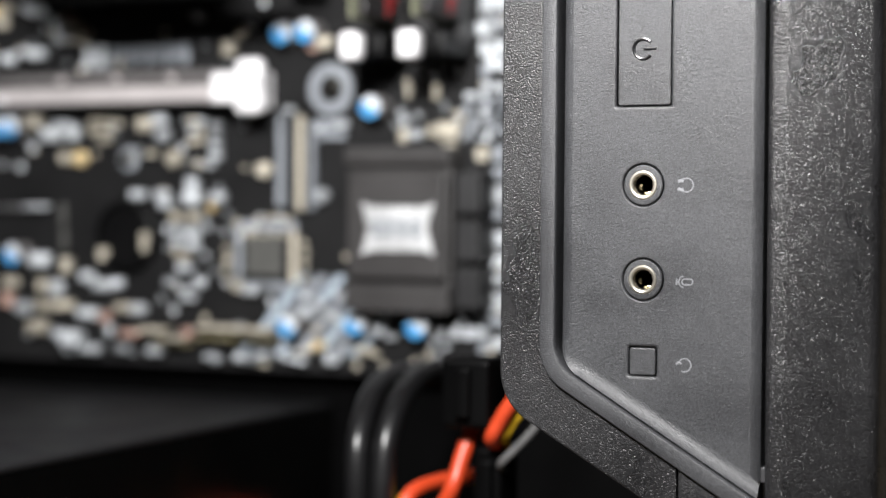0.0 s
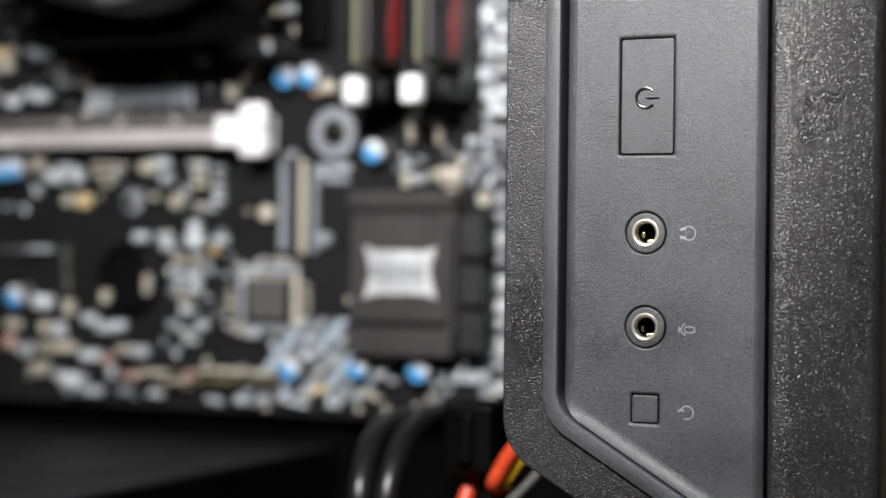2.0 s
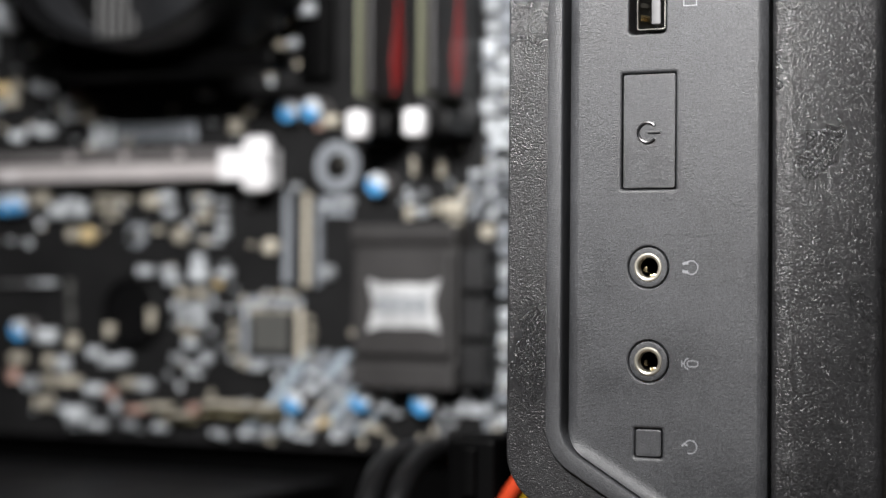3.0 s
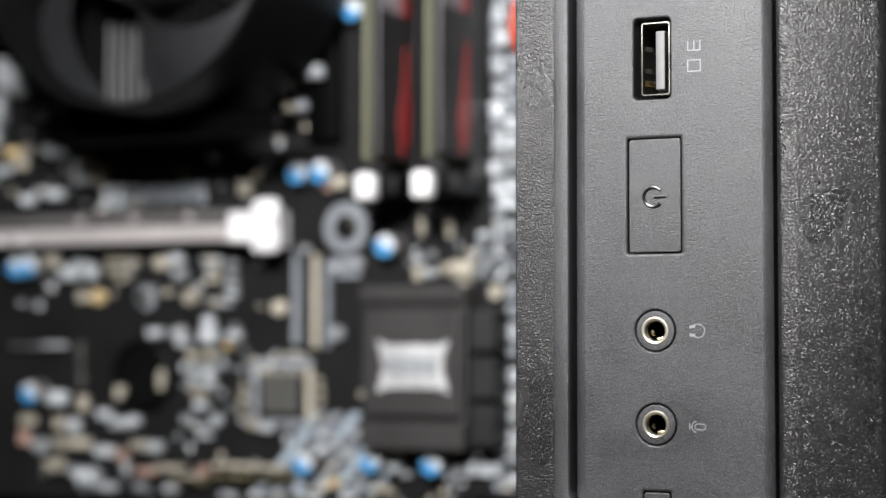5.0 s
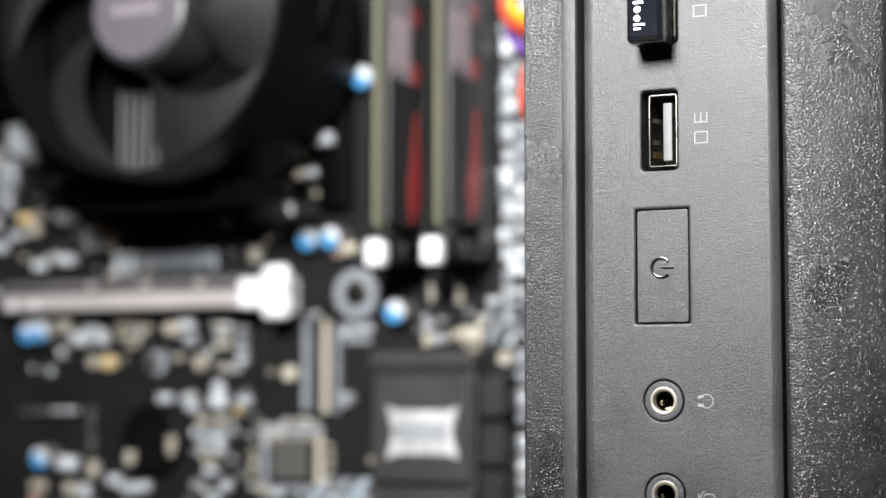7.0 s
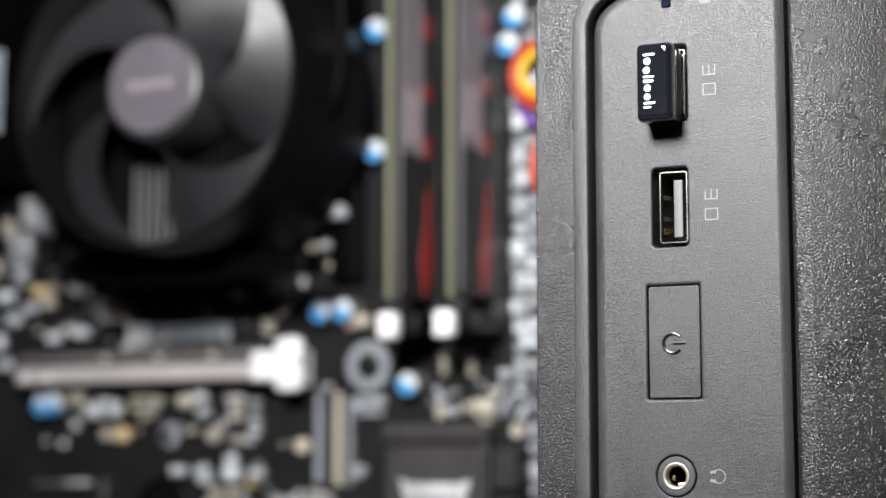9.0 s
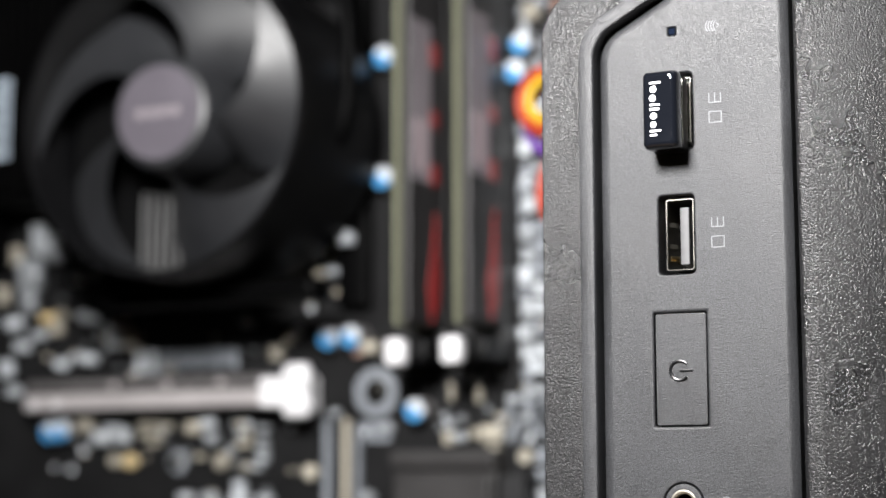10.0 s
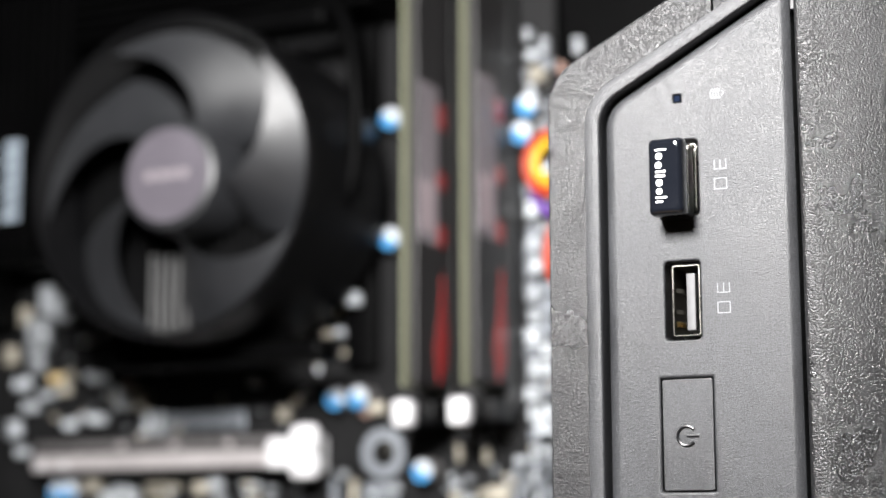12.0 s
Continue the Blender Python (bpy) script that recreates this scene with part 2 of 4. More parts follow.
for px, py in ((-760, -410), (660, -410), (-760, 640), (660, 640)):
    part("leg", box(px - 25, px + 25, py - 25, py + 25, -750, -30, 3), M_TRAY, desk)

# ---- the case ----
case = thing("computer_case", (-160, 90, 0), "black steel computer case with its side panel taken off", "computer case")
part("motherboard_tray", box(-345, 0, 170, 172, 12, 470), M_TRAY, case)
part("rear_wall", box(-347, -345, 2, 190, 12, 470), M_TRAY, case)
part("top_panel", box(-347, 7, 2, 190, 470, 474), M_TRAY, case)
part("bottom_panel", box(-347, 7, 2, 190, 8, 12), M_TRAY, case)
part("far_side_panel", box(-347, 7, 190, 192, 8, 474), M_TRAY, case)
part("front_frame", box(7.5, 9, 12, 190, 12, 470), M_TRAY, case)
for px, py in ((-310, 25), (-310, 165), (-20, 25), (-20, 165)):
    part("foot", box(px - 12, px + 12, py - 12, py + 12, 0, 8, 1.5), M_BLACK, case)
shroud = thing("power_supply_shroud", (-245, 84, 12), "dark grey sheet-metal shroud over the power supply", "power supply shroud")
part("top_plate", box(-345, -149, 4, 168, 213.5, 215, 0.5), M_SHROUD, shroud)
# side coloured far darker than the top: its weaker light put into colour
part("side_plate", box(-150.5, -149, 4, 168, 12, 213.4), M_SIDE, shroud, "glossy black side plate, darkened as the shaded side")

# ---- the front bezel with its control panel ----
RIM_X, RIM_B, RIM_T = -18.6, (242.3, -0.60), (364.6, 0.55)


def open_path(left, bottom, top, r, right, n=10):
    """Line along the lower edge, round both left corners and along the upper edge; bottom and top: height at x = -18.6 and slope."""
    zb = lambda x: bottom[0] + bottom[1] * (x + 18.6)
    zt = lambda x: top[0] + top[1] * (x + 18.6)
    a, b, c, d = (right, zb(right)), (left, zb(left)), (left, zt(left)), (right, zt(right))
    run = [Vector(a).lerp(Vector(b), k / 6) for k in range(5)]
    back = [Vector(c).lerp(Vector(d), k / 6) for k in range(2, 7)]
    return run + corner(a, b, c, r, n) + corner(b, c, d, r, n) + back


def rim_path(inset, r, right, slope=None):
    kb, kt = math.hypot(1, RIM_B[1]), math.hypot(1, RIM_T[1])
    below = inset if slope is None else slope
    return open_path(RIM_X + inset, (RIM_B[0] + 1.1 * below * kb, RIM_B[1]), (RIM_T[0] - inset * kt, RIM_T[1]), r, right)


def border_path(inset, right):
    kb, kt = math.hypot(1, 0.58), math.hypot(1, 0.51)
    return open_path(-26.5 + inset, (232.1 + inset * kb, -0.58), (373.8 - inset * kt, 0.51), 10.5 - inset, right)


bezel = thing("front_bezel", (10, 20, 12), "black front bezel of the computer case with coarse-grained plastic", "front bezel")
bm = bmesh.new()
outer, inner = border_path(0.35, 6.7), rim_path(-0.02, 9.0, 6.7)
fill(bm, [lift(outer + list(reversed(inner)), -1.0)])
skin(bm, [lift(border_path(0.35, 6.7), -1.0), lift(border_path(0.1, 6.7), -0.9), lift(border_path(0.0, 6.7), -0.6), lift(border_path(0.0, 6.7), 9.0)], closed=False)
skin(bm, [[Vector((6.7, -1.0, z)) for z in (inner[0].y, outer[0].y)], [Vector((6.7, 9.0, z)) for z in (inner[0].y, outer[0].y)]], closed=False)
skin(bm, [[Vector((6.7, -1.0, z)) for z in (inner[-1].y, outer[-1].y)], [Vector((6.7, 9.0, z)) for z in (inner[-1].y, outer[-1].y)]], closed=False)
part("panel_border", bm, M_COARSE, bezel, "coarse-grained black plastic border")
zb = lambda x: RIM_B[0] + RIM_B[1] * (x + 18.6)
zt = lambda x: RIM_T[0] + RIM_T[1] * (x + 18.6)
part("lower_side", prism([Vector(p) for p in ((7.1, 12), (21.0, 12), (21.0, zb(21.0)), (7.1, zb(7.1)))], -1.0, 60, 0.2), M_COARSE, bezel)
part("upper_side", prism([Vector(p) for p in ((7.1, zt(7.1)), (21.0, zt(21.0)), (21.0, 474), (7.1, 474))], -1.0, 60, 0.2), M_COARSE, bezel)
cover = bmesh.new()
profile = [(22.1, 40), (22.1, 0.4), (22.2, -0.5), (22.45, -1.0), (22.85, -1.3), (23.3, -1.38), (25.2, -1.36), (25.7, -1.28), (26.2, -1.12), (38.8, 2.35), (39.8, 2.85), (40.4, 3.7), (40.6, 4.9), (40.6, 40)]
skin(cover, [[Vector((x, y, 12)) for x, y in profile], [Vector((x, y, 474)) for x, y in profile]], closed=False)
for z in (12, 474):
    cover.faces.new([cover.verts.new((x, y, z)) for x, y in profile])
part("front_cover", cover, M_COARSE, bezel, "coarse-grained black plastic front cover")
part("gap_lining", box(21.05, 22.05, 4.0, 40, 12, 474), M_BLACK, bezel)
for z in (226.5, 378.9):
    part("clip", box(21.2, 22.0, 0.6, 4.0, z - 1.3, z + 1.3, 0.15), M_RIM, bezel, "small dark plastic clip in the joint")

# the recessed panel with its rim
POWER = round_rect(-5.25, 4.85, 289.85, 310.6, 0.45)
RESET = round_rect(-2.55, 2.65, 242.5, 247.75, 0.5)
USB = [round_rect(-3.95, 2.95, 317.5, 332.2, 0.9), round_rect(-3.95, 3.05, 340.6, 355.0, 0.9)]
JACKS = [(-0.1, 276.1), (0.0, 259.5)]


def grown(pts, d):
    """Outline made larger by d, from its middle."""
    lo = Vector((min(p.x for p in pts), min(p.y for p in pts)))
    hi = Vector((max(p.x for p in pts), max(p.y for p in pts)))
    mid, size = (lo + hi) / 2, hi - lo
    return [mid + Vector(((p.x - mid.x) * (1 + 2 * d / size.x), (p.y - mid.y) * (1 + 2 * d / size.y))) for p in pts]


panel = bmesh.new()
floor_line = rim_path(5.4, 6.0, 19.3, 5.5)
lines = [lift(rim_path(i, max(9.0 - 0.7 * i, 5), 21.05), y) for i, y in ((0.0, 6.0), (0.0, -1.5), (0.12, -1.75), (0.35, -1.85))]
skin(panel, lines, closed=False)


def tilted(pts, y_left, y_below):
    """The line at y_below along the lower slope, passing to y_left round the lower corner."""
    out = []
    for k, p in enumerate(pts):
        s = min(max((k - 4) / 12, 0.0), 1.0)
        out.append(Vector((p.x, y_below + (y_left - y_below) * s, p.y)))
    return out


# inset at the left and top, inset below, depth at the left, depth below
STEPS = ((0.35, 0.35, -1.85, -1.85), (2.4, 2.4, -1.85, -1.85), (2.65, 2.65, -1.78, -1.78), (2.8, 2.8, -1.6, -1.55), (2.86, 2.85, -1.2, -1.25), (2.9, 2.88, 6.0, -0.6),
         (3.3, 3.08, 6.0, -0.6), (3.32, 3.12, 1.6, -1.2), (3.42, 3.22, 1.2, -1.3), (3.6, 3.4, 0.85, -1.05), (3.95, 3.7, 0.52, -0.7), (4.35, 4.1, 0.28, -0.38), (4.85, 4.6, 0.11, -0.13), (5.15, 5.1, 0.03, -0.03), (5.4, 5.5, 0.0, 0.0))
lines = [tilted(rim_path(i, max(9.0 - 0.7 * i, 6), 19.3 if s == 5.5 else 21.05, s), y, yb) for i, s, y, yb in STEPS]
skin(panel, lines, closed=False)
holes = [POWER, RESET] + USB + [circle(x, z, 3.75) for x, z in JACKS] + [round_rect(-1.45, 0.05, 362.3, 363.8, 0.2, 2)]
soft = lambda h: 0.5 if h in (POWER, RESET) else 0.3
fill(panel, [lift(floor_line, 0.0)] + [lift(grown(h, soft(h)), 0.0) for h in holes])
for h in holes:
    skin(panel, [lift(grown(h, soft(h)), 0.0), lift(grown(h, 0.6 * soft(h)), 0.04), lift(grown(h, 0.25 * soft(h)), 0.14), lift(grown(h, 0.0), 0.36), lift(h, 4.0)])
za, zc = floor_line[0].y, floor_line[-1].y
lip = [(19.3, 0.0), (19.6, 0.05), (19.9, 0.2), (20.9, 0.85), (21.05, 1.1), (21.05, 6.0)]
fall, rise = [(abs(f.y - line.z) / 1.75) for f, line in ((floor_line[0], lines[-2][0]), (floor_line[-1], lines[-2][-1]))]
skin(panel, [[Vector((x, y, za - fall * (x - 19.3))) for x, y in lip], [Vector((x, y, zc + rise * (x - 19.3))) for x, y in lip]], closed=False)
for k in (0, -1):
    ends = [line[k] for line in lines[:-1]]
    panel.faces.new([panel.verts.new(p) for p in ends + [Vector((ends[-1].x, 3.0, ends[-1].z)), Vector((ends[0].x, 3.0, ends[0].z))]])
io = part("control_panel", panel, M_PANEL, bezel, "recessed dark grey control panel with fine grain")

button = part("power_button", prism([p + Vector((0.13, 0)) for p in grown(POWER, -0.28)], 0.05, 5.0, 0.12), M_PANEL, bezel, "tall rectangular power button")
mark = bmesh.new()
arc = [(1.75 * math.cos(a), -0.02, 300 + 1.75 * math.sin(a)) for a in [radians(42 + 276 * k / 20) for k in range(21)]]
tube([(x - 0.35, y, z) for x, y, z in arc], 0.3, 8, 1, mark)
tube([(-0.25, -0.02, 300), (0.8, -0.02, 300), (2.05, -0.02, 300)], 0.27, 8, 2, mark)
part("power_symbol", mark, M_GROOVE, button, "glossy dark power symbol")
part("button_well", prism(grown(POWER, 0.2), 3.6, 4.6), M_BLACK, bezel)
part("reset_button", prism(grown(RESET, -0.24), 0.1, 5.0, 0.2), M_PANEL, bezel, "small square reset button")
part("reset_well", prism(grown(RESET, 0.2), 3.6, 4.6), M_BLACK, bezel)
part("drive_light", prism(round_rect(-1.3, -0.1, 362.45, 363.65, 0.2, 2), 0.1, 3.0, 0.1), M_LED, bezel, "small smoked blue drive light")


def flat_line(pts, w, bm, y=-0.012):
    """A printed stroke, standing just off the panel."""
    vs = [Vector(p) for p in pts]
    sides = []
    for i, p in enumerate(vs):
        d = (vs[min(i + 1, len(vs) - 1)] - vs[max(i - 1, 0)]).normalized()
        sides.append((p + Vector((-d.y, d.x)) * w / 2, p - Vector((-d.y, d.x)) * w / 2))
    skin(bm, [lift([s[0] for s in sides], y), lift([s[1] for s in sides], y)], closed=False)
    skin(bm, [lift([s[0] for s in sides], y), lift([s[0] for s in sides], 0.02)], closed=False)
    skin(bm, [lift([s[1] for s in sides], y), lift([s[1] for s in sides], 0.02)], closed=False)


def arc_line(x, z, r, a0, a1, n=18):
    return [(x + r * math.cos(radians(a0 + (a1 - a0) * k / n)), z + r * math.sin(radians(a0 + (a1 - a0) * k / n))) for k in range(n + 1)]


bm = bmesh.new()
flat_line(arc_line(7.75, 276.1, 1.2, 130, -130), 0.18, bm)
for s in (1, -1):
    flat_line([(6.2, 276.1 + s * 0.62), (6.75, 276.1 + s * 0.8), (7.25, 276.1 + s * 0.72)], 0.5, bm, -0.016)
part("headphone_mark", bm, M_PRINT, io, "grey printed headphone symbol")
bm = bmesh.new()
flat_line(arc_line(8.55, 259.3, 0.5, 90, -90, 8) + [(7.6, 258.8)] + arc_line(7.6, 259.3, 0.5, 270, 90, 8) + [(8.55, 259.8)], 0.2, bm)
flat_line(arc_line(7.55, 259.3, 1.0, 100, 260, 10), 0.2, bm, -0.016)
flat_line([(6.1, 259.3), (6.6, 259.3)], 0.22, bm, -0.014)
flat_line([(6.15, 259.85), (6.15, 258.75)], 0.2, bm, -0.018)
part("microphone_mark", bm, M_PRINT, io, "grey printed microphone symbol")
bm = bmesh.new()
flat_line(arc_line(7.75, 244.8, 1.15, 150, -120), 0.18, bm)
flat_line([(6.2, 244.9), (6.7, 245.35), (7.2, 245.0)], 0.34, bm, -0.016)
part("reset_mark", bm, M_PRINT, io, "grey printed reset arrow")
bm = bmesh.new()
for k in range(4):
    flat_line(arc_line(7.2 + 0.5 * k, 363.2, 1.35, 132, 228, 8), 0.2, bm)
flat_line(arc_line(7.9, 363.2, 0.4, 100, -100, 10), 0.18, bm, -0.015)
part("drive_mark", bm, M_PRINT, io, "grey printed stacked-disc drive symbol")
for low in (323.1, 346.1):
    bm = bmesh.new()
    z3 = low + 3.65
    for x in (6.2, 7.3, 8.4):
        flat_line([(x, z3 - 0.9), (x, z3 + 0.85)], 0.18, bm)
    flat_line([(6.09, z3 - 0.9), (8.51, z3 - 0.9)], 0.18, bm, -0.015)
    flat_line([(6.15, low + 1.0), (8.45, low + 1.0)], 0.18, bm)
    flat_line([(6.15, low - 1.0), (8.45, low - 1.0)], 0.18, bm)
    flat_line([(8.45, low + 1.08), (8.45, low - 1.08)], 0.18, bm, -0.015)
    flat_line([(6.15, low + 1.08), (6.15, low - 1.08)], 0.18, bm, -0.015)
    part("port_mark", bm, M_PRINT, io, "grey printed 3.0, turned on its side")


def usb_socket(z0, z1):
    socket = part("usb_socket", prism(round_rect(-3.9, 2.9, z0 - 0.2, z1 + 0.2, 0.6), 11.0, 12.0), M_BLACK, bezel, "nickel-plated usb socket")
    shell = bmesh.new()
    o, i = round_rect(-2.85, 2.5, z0 + 0.85, z1 - 0.6, 0.45), round_rect(-2.6, 2.25, z0 + 1.1, z1 - 0.85, 0.3)
    skin(shell, [lift(o, 3.0), lift(o, 1.35), lift(grown(o, -0.08), 1.22), lift(grown(i, 0.06), 1.22), lift(i, 1.35), lift(i, 1.6)])
    part("shell", shell, M_STEEL, socket)
    # inner wall of the same shell, shade inside the port put into its colour
    sleeve = bmesh.new()
    skin(sleeve, [lift(i, 1.6), lift(i, 10.9)])
    part("sleeve", sleeve, M_SLEEVING, socket)
    part("tongue", box(-0.2, 1.45, 1.5, 11.0, z0 + 1.9, z1 - 2.2, 0.15), M_TONGUE, socket, "pale grey plastic tongue")
    for k in range(4):
        z = z0 + 3.4 + 2.4 * k
        part("contact", box(-0.36, -0.2, 3.2, 10.0, z - 0.4, z + 0.4, 0.06), M_GILT, socket)
    for z, w in ((z0 + 3.3, 1.1), (z0 + 5.6, 0.8), (z0 + 9.6, 0.8)):
        leaf = bmesh.new()
        skin(leaf, [[Vector((x + d, y, z + k * w / 2)) for k in (-1, 1)] for x, y, d in ((-2.55, 2.6, 0), (-1.9, 3.6, 0), (-1.5, 4.6, 0), (-1.7, 5.8, 0), (-2.5, 7.5, 0), (-2.5, 7.5, -0.12), (-1.7, 5.8, -0.12), (-1.5, 4.6, -0.12), (-1.9, 3.6, -0.12), (-2.55, 2.6, -0.05))], closed=False)
        # lower spring bright where light enters, upper ones in the shaded steel
        part("spring", leaf, M_GILT if w > 1 else M_SLEEVING, socket, "thin metal leaf spring")
    return socket


usb_socket(317.5, 332.2)
usb_socket(340.6, 355.0)


def audio_jack(x, z):
    jack = part("audio_jack", turned(x, z, [(3.55, 5.0), (3.55, 0.12), (3.47, 0.0), (3.4, -0.04), (3.34, -0.05), (2.6, -0.05), (2.5, -0.05), (2.42, 0.0), (2.42, 1.0)]), M_PANEL, bezel, "round dark grey audio jack")
    part("collar", turned(x, z, [(2.55, 1.5), (2.55, -0.05), (2.42, -0.2), (2.25, -0.24), (2.05, -0.2), (1.85, 0.0), (1.78, 0.4), (1.75, 1.2)], 48), M_COLLAR, jack, "polished nickel collar")
    part("bore", turned(x, z, [(1.78, 1.2), (1.9, 1.6), (1.9, 11.0), (0.0, 11.0)]), M_BLACK, jack)
    part("spring", box(x - 1.75, x - 0.75, 2.0, 7.0, z - 0.9, z + 0.3, 0.25), M_GILT, jack)
    part("spring", box(x - 0.6, x + 0.9, 2.4, 7.0, z - 1.8, z - 1.1, 0.25), M_GILT, jack)


for x, z in JACKS:
    audio_jack(x, z)

# ---- the wireless receiver in the upper port ----
dongle = thing("wireless_receiver", (0, -4, 340), "tiny glossy black wireless receiver plugged into the upper usb port", "usb receiver")
D_OUT = round_rect(-4.5, 2.3, 339.8, 354.25, 1.0, 5)
bm = bmesh.new()
skin(bm, [lift(grown(D_OUT, -0.35), 0.3), lift(grown(D_OUT, -0.1), -0.2), lift(grown(D_OUT, -0.1), -3.3), lift(grown(D_OUT, -0.4), -3.35)])
part("body", bm, M_BLACK, dongle, "matt black plastic body")
bm = bmesh.new()
ring = [lift(grown(D_OUT, d), y) for d, y in ((-0.5, -3.3), (-0.1, -3.4), (0.0, -3.6), (0.0, -5.5), (-0.08, -6.0), (-0.25, -6.45), (-0.55, -6.8), (-0.9, -6.97), (-1.15, -7.0))]
skin(bm, ring)
bm.faces.new([bm.verts.new(p) for p in ring[-1]])
part("cap", bm, M_PIANO, dongle, "glossy black cap")
part("plug", box(-2.0, 2.5, 0.9, 8.0, 341.9, 353.4, 0.2), M_STEEL, dongle)
z = 352.1
for shape, wide, x0, x1 in (("bar", 0.4, -2.9, -0.7), ("disc", 1.3, -2.8, 0), ("disc", 1.3, -2.95, 0), ("bar", 0.4, -2.9, -0.9), ("bar", 0.5, -2.9, -1.0), ("disc", 1.3, -2.8, 0), ("disc", 1.2, -2.8, 0), ("bar", 0.4, -2.9, -0.7), ("bar", 0.4, -2.9, -1.5)):
    if shape == "bar":
        bm = prism(round_rect(x0, x1, z - wide, z, 0.15, 3), -7.03, -6.98)
    else:
        bm = turned(x0 + wide / 2, z - wide / 2, [(wide / 2, -6.98), (wide / 2, -7.03), (0, -7.03)], 24)
    part("white_" + shape, bm, M_WHITE, dongle, "plain white printed " + shape)
    z -= wide + 0.36


# ---- lint caught in the joint of the panel ----
for x, z, s in ((-14.9, 301.6, 1.0), (-15.0, 306.9, 0.5), (-14.8, 320.4, 0.6), (-14.6, 333.8, 0.4), (-14.9, 288.2, 0.5), (-14.7, 272.5, 0.4)):
    x += 1.2
    line = [(x, -0.15, z + s), (x + 0.18 * s, -0.2, z + 0.5 * s), (x - 0.1 * s, -0.2, z + 0.1 * s), (x + 0.15 * s, -0.12, z - 0.5 * s)]
    solo("lint", tube(line, 0.022, 6, 4), M_PRINT, (x, 0, z), "tiny pale fibre of lint caught beside the panel rim", "lint", "lint on the panel")

# ---- the motherboard ----
YB = 162.0
board = thing("motherboard", (-212, 164, 224), "black motherboard with silver printing, fixed upright in the case", "motherboard")
part("circuit_board", box(-334, -90, YB, YB + 1.6, 224, 468), M_PCB, board)


def silk(x0, x1, z0, z1, skew=0.0, mat=None):
    pts = [Vector(p) for p in ((x0, z0), (x1, z0), (x1 + skew, z1), (x0 + skew, z1))]
    part("silver_printing", prism(pts, YB - 0.05, YB), mat or M_SILK, board)


def chip_block(name, x, z, w, h, up, mat, bevel=0.3, group=None):
    return part(name, box(x - w / 2, x + w / 2, YB - up, YB - 0.01, z - h / 2, z + h / 2, bevel), mat, board)


def capacitor(x, z, r=3.5, up=6.5):
    """A can capacitor: grey can, bright top with a blue printed segment."""
    x -= 1.1
    ob = part("capacitor", turned(x, z, [(r + 0.2, YB - 0.02), (r + 0.2, YB - 0.8), (r, YB - 1.0), (r, YB - up + 0.6), (r - 0.3, YB - up + 0.1)], 20), M_DARKSTEEL, board, "can capacitor with a blue segment on its top")
    part("can_top", turned(x, z, [(r - 0.2, YB - up + 0.3), (r - 0.35, YB - up), (0, YB - up - 0.05)], 20), M_CAPTOP, ob)
    seg = [Vector((x + (r - 0.3) * math.cos(radians(a)), z + (r - 0.3) * math.sin(radians(a)))) for a in range(150, 331, 15)]
    part("blue_segment", prism(seg, YB - up - 0.12, YB - up - 0.02), M_BLUE, ob)


# graphics slot with its steel shield and white latch
slot = part("graphics_slot", box(-269, -179, YB - 9.5, YB - 0.02, 305, 312.5, 0.4), M_BLACK, board, "long graphics card slot with steel shield")
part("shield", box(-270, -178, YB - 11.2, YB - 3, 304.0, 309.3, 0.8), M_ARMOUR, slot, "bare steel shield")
# upper strip has a darker grey than the lower one
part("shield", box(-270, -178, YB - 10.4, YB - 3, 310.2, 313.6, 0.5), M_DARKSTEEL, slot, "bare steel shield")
for x in (-266, -257, -235, -215, -195):
    part("rivet", turned(x, 306 if x < -250 else 311.6, [(1.3, YB - 10.2), (1.1, YB - 11.7), (0, YB - 11.8)], 12), M_CLIP if x < -250 else M_ARMOUR, slot)
latch = bmesh.new()
box(-180.3, -170.5, YB - 13, YB - 8, 303.4, 312.4, 0.8, latch)
box(-172.5, -163.2, YB - 13.5, YB - 8.5, 307.4, 316.4, 2.2, latch)
box(-172.5, -163.2, YB - 13.5, YB - 8.5, 299.8, 308.4, 2.2, latch)
box(-172, -166.0, YB - 8.6, YB - 0.5, 302, 313, 0.3, latch)
part("slot_latch", latch, M_CLIP, slot, "white nylon latch")

# chipset heatsink
sink = part("chipset_heatsink", box(-136, -103.5, YB - 10.5, YB - 1, 243.5, 290, 0.8), M_SINK, board, "dark ridged chipset heatsink with silver badge")
part("ridge", box(-136, -103.5, YB - 12.5, YB - 10.4, 284.8, 290, 0.5), M_SINK, sink)
part("ridge", box(-134.5, -104.5, YB - 13.5, YB - 10.4, 252.8, 282.4, 0.8), M_SINK, sink)
part("ridge", box(-136, -103.5, YB - 12.5, YB - 10.4, 243.5, 250.5, 0.5), M_SINK, sink)
badge = [Vector((-118.5 + a, b)) for a, b in ((-11.3, 274.6), (-8.2, 273.2), (8.2, 273.2), (11.3, 274.6), (9.2, 267.2), (11.3, 259.4), (8.2, 260.8), (-8.2, 260.8), (-11.3, 259.4), (-9.2, 267.2))]
part("badge", prism(badge, YB - 13.9, YB - 13.4, 0.1), M_LOGO, sink, "silver spiked badge")
for k in range(4):
    part("badge_bar", box(-126.2 + 4 * k, -123.4 + 4 * k, YB - 13.98, YB - 13.85, 264.6, 269.6, 0.02), M_SILK, sink)

# drive ports beside the heatsink
for k in range(3):
    z = 245 + 13.2 * k
    port = part("drive_port", box(-101.5, -94.5, YB - 12, YB - 0.02, z, z + 11.4, 0.5), M_PORT, board, "black drive port")

